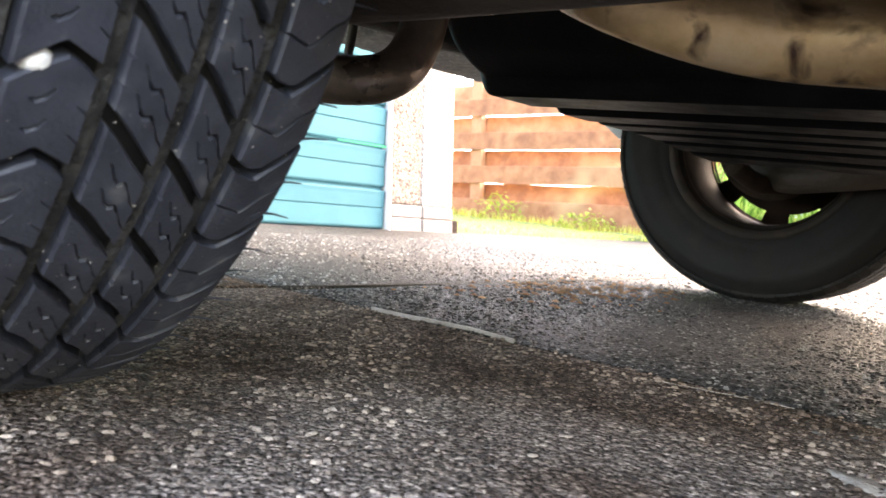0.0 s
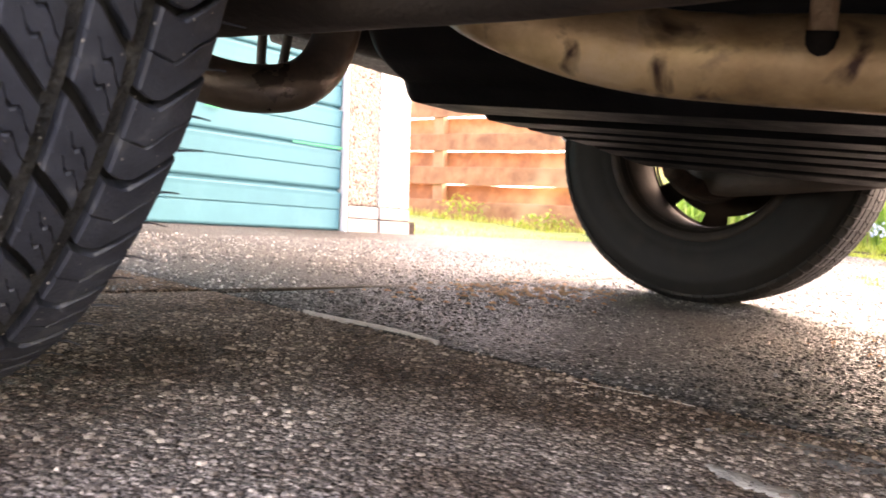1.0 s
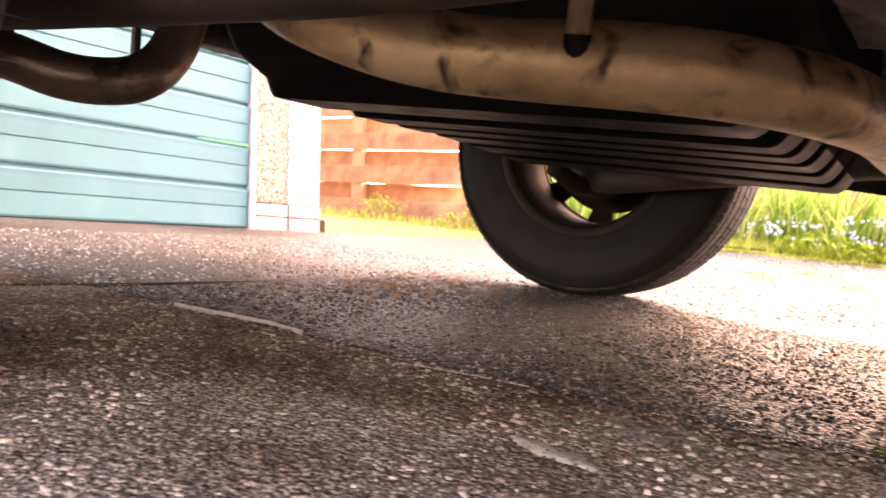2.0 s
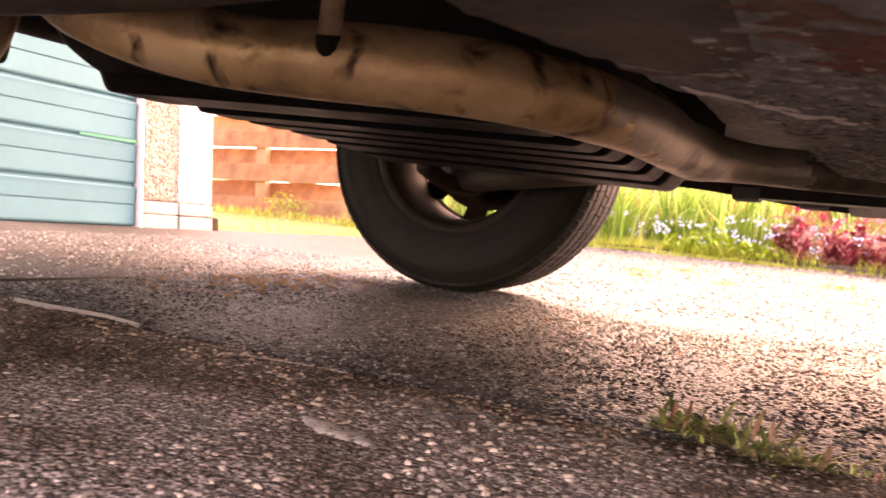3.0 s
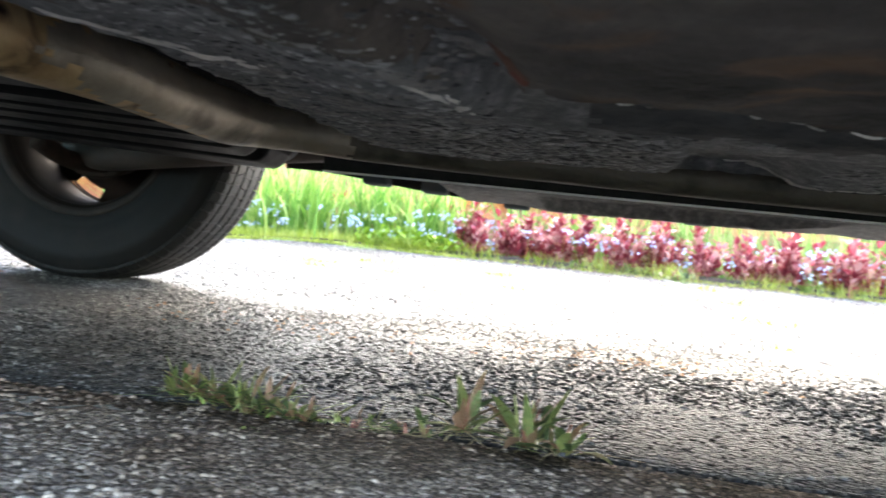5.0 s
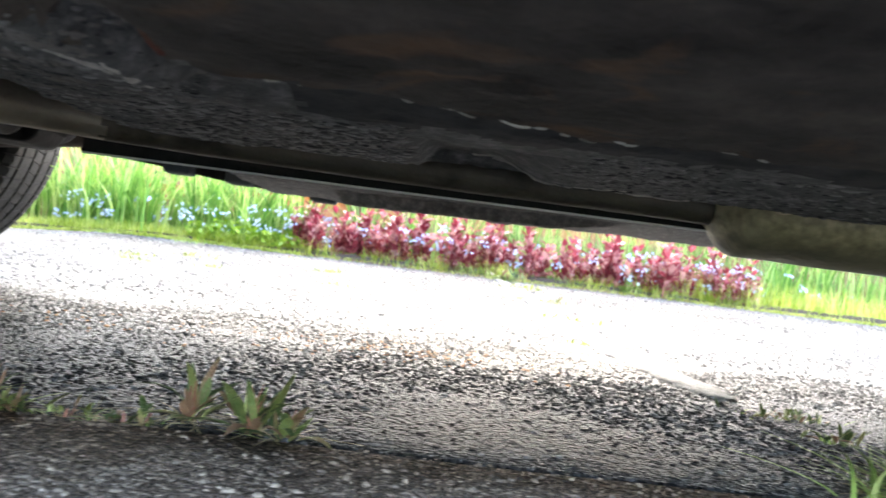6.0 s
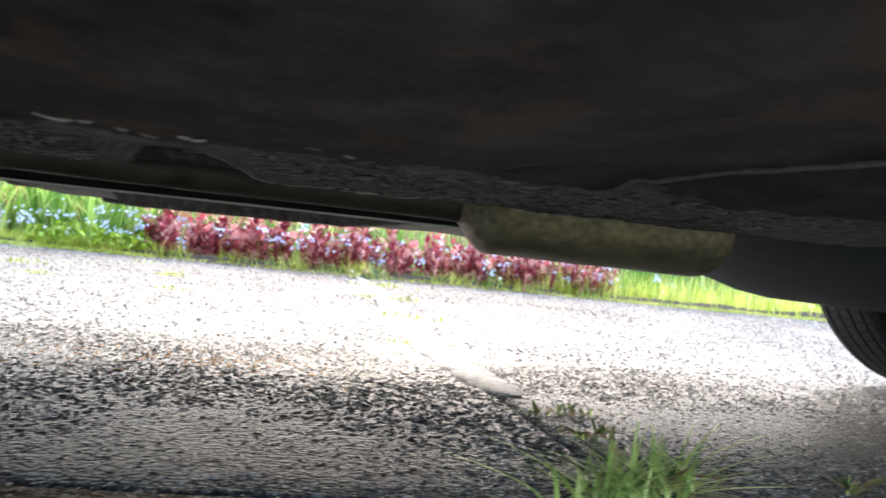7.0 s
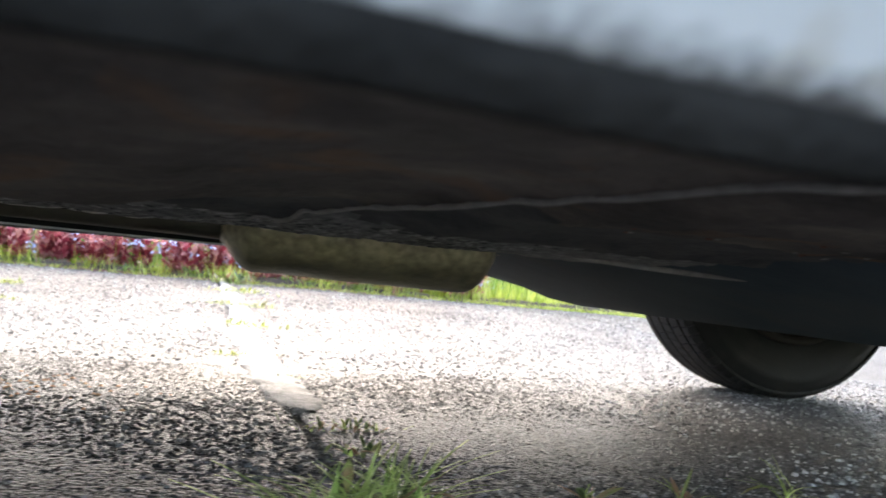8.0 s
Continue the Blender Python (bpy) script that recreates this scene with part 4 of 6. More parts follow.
FALL = math.tan(radians(SLOPE)) * 0.6
for i, x in enumerate([-6.0, -3.0, -0.06 + 0.0, 2.2, 4.5, 6.8, 9.1, 11.4]):
    bm = bmesh.new()
    slab_box(bm, x - 0.055, x + 0.055, 0.0, 0.075, -0.9, 1.22 if x < 2.0 else 0.80, 0.005)
    for v in bm.verts:
        v.co.z -= FALL * v.co.x
    part("post", bm, M["fence"], fence)
for row in range(8):
    z = 0.015 + 0.146 * row
    front = row % 2 == 0
    for i, (x0, x1) in enumerate(((-6.1, -2.4), (-2.39, 2.2), (2.21, 6.8), (6.81, 11.4))):
        if i > 1 and row > 4:
            continue
        board(x0, x1, z + rng.uniform(-0.004, 0.004) - (0.14 if row == 0 else 0.0), z + (0.1480 + rng.uniform(-0.003, 0.003) if i < 2 else 0.158), (-0.02 if front else 0.077), row * 7 + i, FALL)


# ---- the garage front, upright on the slope ----
garage_at = SITE @ Vector((-1.67, 1.375, 0.0))
garage = new("garage")
garage.matrix_basis = Matrix.Translation(garage_at)
tagged(garage, "garage with turquoise door and pebbledash corner pier", "garage")
bm = bmesh.new()
for x0, x1, y0, y1 in ((-5.0, -0.04, 0.19, 0.385), (-5.0, -0.04, -3.0, -2.62)):
    slab_box(bm, x0, x1, y0, y1, -0.25, 2.35, 0.006)
slab_box(bm, -5.0, -4.85, -2.62, 0.19, -0.25, 2.35, 0.006)
part("wall", bm, M["plinth"], garage)
bm = bmesh.new()
slab_box(bm, -5.1, 0.06, -3.05, 0.43, 2.35, 2.47, 0.01)
part("roof", bm, M["plinth"], garage)
bm = bmesh.new()
slab_box(bm, -0.08, 0.0, 0.016, 0.196, 0.107, 2.35, 0.006)
part("pier", bm, M["dash"], garage, "brown and cream pebbledash")
bm = bmesh.new()
slab_box(bm, -0.08, 0.006, 0.190, 0.388, 0.107, 2.35, 0.008)
part("pier", bm, M["dash_lit"], garage, "same pebbledash, painted paler for sunlight")
for z0, z1, y1 in ((-0.2, 0.052, 0.196), (0.055, 0.104, 0.196), (-0.2, 0.05, 0.388), (0.054, 0.104, 0.388)):
    bm = bmesh.new()
    slab_box(bm, -0.08, 0.010 if y1 > 0.3 else 0.003, 0.016 if y1 < 0.3 else 0.199, y1, z0, z1, 0.005)
    for v in bm.verts:
        v.co.x += 0.003 * noise.noise(v.co * 22)
    part("plinth_block", bm, M["plinth"], garage, "chipped pinkish concrete")
bm = bmesh.new()
slab_box(bm, -0.06, 0.0, 0.002, 0.014, -0.1, 2.35, 0.002)
part("door_frame", bm, M["frame"], garage, "thin white painted frame")
bm = bmesh.new()
slab_box(bm, -0.10, 0.0, -3.0, -2.62, -0.25, 2.35, 0.006)
part("pier", bm, M["dash"], garage, "brown and cream pebbledash")
bm = bmesh.new()
slab_box(bm, -0.05, 0.0, 0.392, 0.44, -0.12, 0.055, 0.008)
part("kerb_block", bm, M["hub"], garage, "small dark stone at the pier's foot")
bm = bmesh.new()
slab_box(bm, -0.10, -0.02, -2.62, -0.004, 2.12, 2.35, 0.006)
part("lintel", bm, M["frame"], garage)
door = new("garage_door")
door.parent = garage
for r in range(13):
    # each plank: a rounded lip over a recessed step, with a fine groove half way up
    z0 = 0.004 + 0.163 * r
    prof = [(-0.036, 0.0), (-0.026, 0.003), (-0.0225, 0.010), (-0.021, 0.078), (-0.0260, 0.080), (-0.0260, 0.083), (-0.021, 0.085), (-0.018, 0.132), (-0.016, 0.146), (-0.019, 0.150), (-0.036, 0.152), (-0.036, 0.163)]
    ny = 2
    verts = [(x, y, z0 + z) for y in (-2.61, -0.008) for x, z in prof]
    n = len(prof)
    faces = [(i, i + 1, n + i + 1, n + i) for i in range(n - 1)]
    mesh_object("door_panel", verts, faces, M["door"], door, smooth=False)
bm = bmesh.new()
slab_box(bm, -0.075, -0.052, -2.61, -0.008, -0.02, 2.12, 0.0)
part("door_back", bm, M["door"], door)
for y0, length, z, wide in ((-0.27, 0.26, 0.329, 0.009), (-0.66, 0.07, 0.405, 0.010)):
    verts, faces = [], []
    for i in range(24):
        t = i / 23
        w = wide * (0.4 + 0.6 * t) * (1 + 0.5 * noise.noise(Vector((t * 9, 2, 0))))
        verts += [(-0.0105, y0 + length * t, z - w * 0.6), (-0.0115, y0 + length * t, z + w * 0.5)]
    faces = [(2 * i, 2 * i + 1, 2 * i + 3, 2 * i + 2) for i in range(23)]
    tagged(mesh_object("paint_smear", verts, faces, M["green"], door), "bright green paint smear along a seam")


# ---- the car ----
car = new("car")
car.matrix_basis = SITE
tagged(car, "silver car parked on the drive, seen from underneath with dirty underside", "car")
WHEEL_R, WHEEL_BASE = 0.33, 2.665


def tyre_profile(width):
    """Radius and offset round a tyre's section, from the inner bead over the tread to the outer bead."""
    w = width / 2
    return [(0.184, -w + 0.014), (0.192, -w + 0.006), (0.199, -w + 0.000), (0.208, -w - 0.003), (0.216, -w - 0.007), (0.222, -w - 0.0065), (0.225, -w - 0.009), (0.255, -w - 0.011), (0.275, -w - 0.010), (0.280, -w - 0.0125), (0.290, -w - 0.008), (0.303, -w - 0.001), (0.313, -w + 0.006), (0.318, -w + 0.016),
            (0.3195, -w * 0.6), (0.3212, 0.0), (0.3195, w * 0.6), (0.318, w - 0.016), (0.313, w - 0.006), (0.303, w + 0.001), (0.275, w + 0.010), (0.23, w + 0.006), (0.199, w - 0.004), (0.186, w - 0.012)]


def crown(y, w):
    """The tread's outer radius across its width."""
    t = abs(y) / w
    return WHEEL_R - 0.0005 - 0.003 * t * t - (0.005 * max(0.0, (t - 0.80) / 0.14) ** 2)


def tread_block(verts, faces, poly, depth, w, inset=0.0011):
    """A rubber block: poly in metres round and across the tread, standing depth high with eased edges."""
    cx = sum(p[0] for p in poly) / len(poly)
    cy = sum(p[1] for p in poly) / len(poly)
    n0, n = len(verts), len(poly)
    for level in range(3):
        for s, y in poly:
            if level == 2:
                d = math.hypot(s - cx, y - cy) or 1
                s, y = s - (s - cx) / d * inset, y - (y - cy) / d * inset
            r = crown(y, w) - (depth, 0.0016, 0.0)[level]
            a = s / WHEEL_R
            verts.append((r * math.sin(a), y, -r * math.cos(a)))
    verts.append((crown(cy, w) * math.sin(cx / WHEEL_R), cy, -crown(cy, w) * math.cos(cx / WHEEL_R)))
    for level in range(2):
        for i in range(n):
            j = (i + 1) % n
            faces.append((n0 + level * n + i, n0 + level * n + j, n0 + (level + 1) * n + j, n0 + (level + 1) * n + i))
    faces.extend((n0 + 2 * n + i, n0 + 2 * n + (i + 1) % n, n0 + 3 * n) for i in range(n))


def all_season_tread(w):
    """Chunky new tread: rows of blocks parted by slanted slots, each cut by thin zigzag slits."""
    verts, faces = [], []
    count = 49
    p = 2 * math.pi * WHEEL_R / count
    mm = 0.001
    # across (share of the half width) and round (mm) along the slot's middle; slot width; slits
    rows = [([(0.90, 391.5), (0.80, 382.0), (0.686, 372.0), (0.62, 373.6), (0.580, 376.5)], 4.8, 2, 0.35),
            ([(0.495, 352.8), (0.40, 363.0), (0.290, 374.6)], 7.0, 3, 0.6),
            ([(0.205, 367.6), (0.10, 378.5), (-0.03, 391.9)], 7.2, 3, 0.6),
            ([(-0.12, 366.0), (-0.17, 370.5), (-0.237, 373.4), (-0.33, 367.5), (-0.425, 359.7)], 6.4, 3, 0.6),
            ([(-0.51, 371.8), (-0.6, 380.0), (-0.69, 389.0)], 6.2, 3, 0.6),
            ([(-0.745, 377.0), (-0.82, 373.0), (-0.90, 391.0)], 4.6, 2, 0.4)]
    for line, gap, cuts, slit in rows:
        zig = 1.9 if slit > 0.5 else 0.8
        steps = 8
        ys = [line[0][0] + (line[-1][0] - line[0][0]) * k / steps for k in range(steps + 1)]

        def along(y):
            for (a, sa), (b, sb) in zip(line, line[1:]):
                if min(a, b) - 1e-6 <= y <= max(a, b) + 1e-6:
                    return sa + (sb - sa) * (y - a) / (b - a)
            return line[-1][1]
        for i in range(count):
            length = p - gap * mm
            jig = 0.3 * math.sin(i * 2.4)
            for c in range(cuts):
                a = length * c / cuts + (slit * mm / 2 if c else 0)
                b = length * (c + 1) / cuts - (slit * mm / 2 if c < cuts - 1 else 0)
                left, right = [], []
                for k, y in enumerate(ys):
                    s0 = (along(y) + gap / 2 + jig) * mm + i * p
                    z = zig * mm * (1 if (k // 2) % 2 else -1)
                    wob = 0.010 * math.sin(s0 / p * 6.283 * 2) if k in (0, steps) else 0.0
                    left.append((s0 + a + (z if c else 0), (y + wob) * w))
                    right.append((s0 + b + (z if c < cuts - 1 else 0), (y + wob) * w))
                tread_block(verts, faces, left + right[::-1], 0.0085, w)
    return verts, faces


def hairs(w, seed):
    """Thin rubber moulding hairs standing out from the inner shoulder."""
    g = random.Random(seed)
    verts, faces = [], []
    for i in range(95):
        a = i * 2 * math.pi / 95 + g.uniform(-0.006, 0.006)
        y, r = 0.89 * w, 0.3235 + g.uniform(-0.0008, 0.0008)
        ln = g.uniform(0.010, 0.015)
        n0 = len(verts)
        lean, tip = g.uniform(-0.1, 0.5), g.uniform(0.0, 0.005)
        for t in (0.0, 0.5, 1.0):
            th = 0.0008 * (1 - 0.5 * t)
            rr, aa = r + tip * t * t, a + lean * ln * t
            cx, cz = rr * math.sin(aa), -rr * math.cos(aa)
            for k in range(3):
                q = k * 2.094
                verts.append((cx + th * math.cos(q), y + ln * t, cz + th * math.sin(q)))
        for lv in range(2):
            for k in range(3):
                j = (k + 1) % 3
                faces.append((n0 + lv * 3 + k, n0 + lv * 3 + j, n0 + lv * 3 + 3 + j, n0 + lv * 3 + 3 + k))
    return verts, faces


def road_tread(w):
    """A worn road tread: straight ribs with fine cross cuts at the shoulders."""
    verts, faces = [], []
    n = 90
    p = 2 * math.pi * WHEEL_R / n
    for y0, y1, slant in ((0.999 * w, 0.62 * w, 0.2), (0.56 * w, 0.22 * w, 0.5), (0.16 * w, -0.16 * w, -0.5), (-0.22 * w, -0.56 * w, 0.5), (-0.62 * w, -0.999 * w, -0.2)):
        for i in range(n):
            s = i * p
            poly = []
            for k in range(4):
                t = k / 3
                poly.append((s + slant * (y0 - y1) * t * 0.4, y0 + (y1 - y0) * t))
            poly += [(q[0] + p - 0.0013, q[1]) for q in poly[::-1]]
            tread_block(verts, faces, poly, 0.006, w, 0.0007)
    return verts, faces


def wheel_disc(side):
    """An alloy rim: inner barrel, dished face and eight windows between broad spokes; side is +1 where the face looks to +y."""
    segs = 80
    prof = [(0.198, -0.088), (0.204, -0.098), (0.200, -0.102), (0.190, -0.100), (0.183, -0.092), (0.176, -0.070), (0.172, -0.02), (0.174, 0.05), (0.184, 0.075), (0.196, 0.092), (0.203, 0.098), (0.206, 0.094), (0.199, 0.082), (0.188, 0.065), (0.181, 0.02), (0.181, -0.06), (0.190, -0.082)]
    prof = [(r * 0.98, y) for r, y in prof]
    verts, faces = lathe([(r, y * side) for r, y in prof], segs)
    rings = [(0.171, 0.05), (0.1675, 0.056), (0.143, 0.064), (0.078, 0.060), (0.055, 0.050), (0.02, 0.046)]
    for front in (0, 1):
        n0 = len(verts)
        for i in range(segs):
            a = 2 * math.pi * i / segs
            for r, y in rings:
                verts.append((r * math.sin(a), (y + (0.012 if front else -0.006)) * side, r * math.cos(a)))
        for i in range(segs):
            for k in range(len(rings) - 1):
                mid = ((i + 0.5) / segs * 8) % 1.0
                if k == 1 and 0.24 < mid < 0.76:
                    continue
                j = (i + 1) % segs
                q = len(rings)
                faces.append((n0 + i * q + k, n0 + i * q + k + 1, n0 + j * q + k + 1, n0 + j * q + k))
    return verts, faces


def build_wheel(x, y, face, width, tread, turn, label):
    """wheel > tyre, tread, drum."""
    w = width / 2
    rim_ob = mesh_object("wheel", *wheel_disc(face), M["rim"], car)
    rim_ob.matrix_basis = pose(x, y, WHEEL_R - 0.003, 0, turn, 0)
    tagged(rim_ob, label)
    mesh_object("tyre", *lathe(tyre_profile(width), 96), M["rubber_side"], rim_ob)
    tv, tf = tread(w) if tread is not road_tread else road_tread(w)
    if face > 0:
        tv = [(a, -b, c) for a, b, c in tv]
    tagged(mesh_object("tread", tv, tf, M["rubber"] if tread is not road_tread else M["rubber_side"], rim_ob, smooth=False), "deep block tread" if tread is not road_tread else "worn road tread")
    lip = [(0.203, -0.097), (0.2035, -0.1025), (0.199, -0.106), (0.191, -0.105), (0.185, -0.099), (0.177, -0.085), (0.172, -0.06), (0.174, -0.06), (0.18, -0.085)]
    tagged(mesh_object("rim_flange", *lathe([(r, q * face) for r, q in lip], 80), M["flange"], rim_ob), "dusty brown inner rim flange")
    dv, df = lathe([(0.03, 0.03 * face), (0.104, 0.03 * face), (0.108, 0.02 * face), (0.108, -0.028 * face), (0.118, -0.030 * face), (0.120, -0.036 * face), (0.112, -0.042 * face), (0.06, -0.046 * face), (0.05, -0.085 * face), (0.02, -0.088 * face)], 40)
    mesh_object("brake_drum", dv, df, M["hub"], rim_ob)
    return rim_ob


near_rear = build_wheel(0.005, -0.8125, -1, 0.205, all_season_tread, 0.0, "wheel with a new, chunky block-tread tyre")
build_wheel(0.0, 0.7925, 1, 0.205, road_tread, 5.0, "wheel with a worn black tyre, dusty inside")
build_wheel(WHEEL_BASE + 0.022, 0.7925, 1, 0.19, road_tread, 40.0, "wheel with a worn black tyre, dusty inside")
build_wheel(WHEEL_BASE, -0.8125, -1, 0.205, road_tread, 60.0, "wheel with a worn black tyre")
hv, hf = hairs(0.1025, 3)
tagged(mesh_object("moulding_hairs", hv, hf, M["rubber"], near_rear), "thin rubber hairs on the tyre's shoulder", kind="stuff")
bm = bmesh.new()
bmesh.ops.create_icosphere(bm, subdivisions=2, radius=0.0062)
for v in bm.verts:
    v.co += v.co * 0.25 * noise.noise(v.co * 300)
    v.co.x *= 1.5
pebble = part("stuck_pebble", bm, M["stone"], near_rear, "white pebble stuck in the tread", smooth=True)
pebble.matrix_basis = near_rear.matrix_basis.inverted() @ Matrix.Translation((0.292, -0.845, 0.181))
w = 0.1025
for n, (y, half) in enumerate(((0.5375, 0.036), (0.2475, 0.036), (-0.075, 0.038), (-0.467, 0.034))):
    c = crown(y * w, w) - 0.0064
    tagged(mesh_object("tread_groove", *lathe([(c, (y - half) * w), (c - 0.0003, y * w), (c, (y + half) * w), (c - 0.004, y * w)], 240), M["dust"], near_rear, smooth=False), "shallow groove packed with pale dust")
g = random.Random(17)
verts, faces = [], []
for i in range(1500):
    a, y, r = g.uniform(0, 6.283), g.uniform(-0.88, 0.88) * w, g.choice((0.0002, 0.0002, 0.0003, 0.0003, 0.0004, 0.0007))
    rad = crown(y, w) + 0.0001
    n0 = len(verts)
    for k in range(5):
        u, v = r * g.uniform(0.6, 1.4) * math.cos(k * 1.2566), r * g.uniform(0.6, 1.4) * math.sin(k * 1.2566)
        verts.append(((rad - 0.0003) * math.sin(a + u / rad), y + v, -(rad - 0.0003) * math.cos(a + u / rad)))
    verts.append(((rad + r * 0.5) * math.sin(a), y, -(rad + r * 0.5) * math.cos(a)))
    faces.extend((n0 + k, n0 + (k + 1) % 5, n0 + 5) for k in range(5))
tagged(mesh_object("stuck_grit", verts, faces, M["mortar"], near_rear), "fine pale grit stuck to the tread", kind="stuff")


def round_section(points, x0, x1, steps, wobble=0.0, lift=lambda x: 0.0):
    """Sweeps an open section of (y, z) along x."""
    verts, faces = [], []
    n = len(points)
    for i in range(steps + 1):
        x = x0 + (x1 - x0) * i / steps
        for y, z in points:
            d = wobble * noise.noise(Vector((x * 5, y * 7, z * 7)))
            verts.append((x, y, z + d + lift(x)))
    faces = [(i * n + k, i * n + k + 1, (i + 1) * n + k + 1, (i + 1) * n + k) for i in range(steps) for k in range(n - 1)]
    return verts, faces


# sills: painted outside, tucked under to a pinched seam, dark inside
for s in (-1, 1):
    off, low = (0.0, 0.0) if s < 0 else (0.02, 0.024)
    rise = (lambda x: 0.0020 * (1 - smoothstep((x - 1.36) / 0.06)) * smoothstep((x - 1.15) / 0.15)) if s < 0 else (lambda x: 0.028 * (1 - smoothstep((x - 0.42) / 0.42)))
    outer = [(-0.872, 0.46), (-0.876, 0.40), (-0.870, 0.345), (-0.851, 0.300), (-0.820, 0.262), (-0.792, 0.238), (-0.780, 0.2275), (-0.776, 0.2235)]
    v, f = round_section([(-s * (y - off), z + low) for y, z in outer], 0.40, 2.27, 60, 0.002, rise)
    tagged(mesh_object("sill", v, f, M["paint_sill"], car), "silver painted door sill, black sealer sprayed ragged along its edge")
    seam = [(-0.776, 0.2235), (-0.773, 0.217), (-0.769, 0.217), (-0.766, 0.228), (-0.755, 0.245), (-0.72, 0.252)]
    v, f = round_section([(-s * (y - off), z + low) for y, z in seam], 0.40, 2.27, 90, 0.004, rise)
    mesh_object("sill_seam", v, f, M["deep"], car)
for x, z in ((0.60, 0.250), (0.72, 0.244), (0.885, 0.230), (1.235, 0.233), (1.53, 0.240)):
    bm = bmesh.new()
    slab_box(bm, x - 0.026, x + 0.026, 0.745, 0.80, z, z + 0.03, 0.006)
    part("jacking_block", bm, M["black"], car)


def panel_edge(y):
    """Where the floor panel ends behind, ahead of the rear axle."""
    return float(np.interp(y, (-0.65, -0.56, -0.484, -0.437, -0.37, -0.26, -0.139, -0.05), (0.655, 0.685, 0.705, 0.735, 0.748, 0.756, 0.770, 0.780)))


def rail_edge(x):
    """The inner edge of the box rail beside the sill."""
    return 0.474 - 0.30 * min(0.165, max(0.0, x - 0.985))


FX, FY = 0.008, 0.0075


def floor_height(x, y):
    """The underside of the floor, from its ribs, rails, tunnel and steps."""
    z = 0.2375
    z += 0.11 * (1 - smoothstep((x - panel_edge(y) + 0.022) / 0.026))      # the floor steps up over the rear axle
    z += 0.10 * (1 - smoothstep((x + 0.04) / 0.10))
    z += 0.085 * (1 - smoothstep((abs(y - 0.045) - 0.075) / 0.035))        # the tunnel
    for s in (-1, 1):
        edge = s * y - rail_edge(x)
        z -= (0.020 - 0.05 * max(0.0, edge)) * smoothstep((edge + 0.005) / 0.010) * smoothstep((x - 0.93 + 0.5 * max(0.0, edge - 0.03)) / (0.022 + 0.6 * max(0.0, edge - 0.02))) * (1 - smoothstep((edge - 0.22) / 0.05)) * (1 - smoothstep((x - 1.27) / 0.16))   # box rails
    lip = x - 0.9 - 0.33 * (y + 0.467)
    z -= 0.019 * smoothstep((x - 0.78) / 0.10) * (1 - smoothstep((lip - 0.012) / 0.014)) * smoothstep((-0.385 - y) / 0.03)                    # a panel that ends in a bent lip
    z -= 0.006 * smoothstep((x - 0.76) / 0.08) * (1 - smoothstep((abs(y + 0.20) - 0.12) / 0.04))
    hollow = min(smoothstep((x - 1.045 - 0.12 * (y + 0.23)) / 0.022), smoothstep((1.19 - x) / 0.06), smoothstep((y + 0.25) / 0.025), smoothstep((-0.055 - y) / 0.03))
    z += 0.018 * hollow
    for k, (cx, cy) in enumerate(((0.80, -0.27), (0.86, -0.16), (1.34, -0.22), (1.46, -0.18))):
        z -= 0.004 * math.exp(-((x - cx) / 0.05) ** 2 - ((y - cy) / 0.018) ** 2)                                                               # pressed beads
    fold = (x - 1.328 + 0.277 * y) * 0.96
    across = smoothstep((-0.27 - y) / 0.06) * smoothstep((y + 0.735) / 0.03)
    z += 0.015 * smoothstep(fold / 0.006) * (1 - smoothstep((fold - 0.05) / 0.06)) * across - 0.004 * math.exp(-((fold + 0.005) / 0.006) ** 2) * across     # a pressed step across the floor
    z += 0.0022 * noise.noise(Vector((x * 9, y * 9, 0))) + 0.0020 * noise.noise(Vector((x * 34, y * 48, 4))) + 0.0016 * noise.noise(Vector((x * 83, y * 83, 2)))
    return z


def floor_surface(x, y):
    i, j = math.floor((x + 0.72) / FX), math.floor((y + 0.756) / FY)
    u, v = (x + 0.72) / FX - i, (y + 0.756) / FY - j
    at = lambda a, b: floor_height(-0.72 + FX * a, -0.756 + FY * b)
    return (at(i, j) * (1 - u) + at(i + 1, j) * u) * (1 - v) + (at(i, j + 1) * (1 - u) + at(i + 1, j + 1) * u) * v


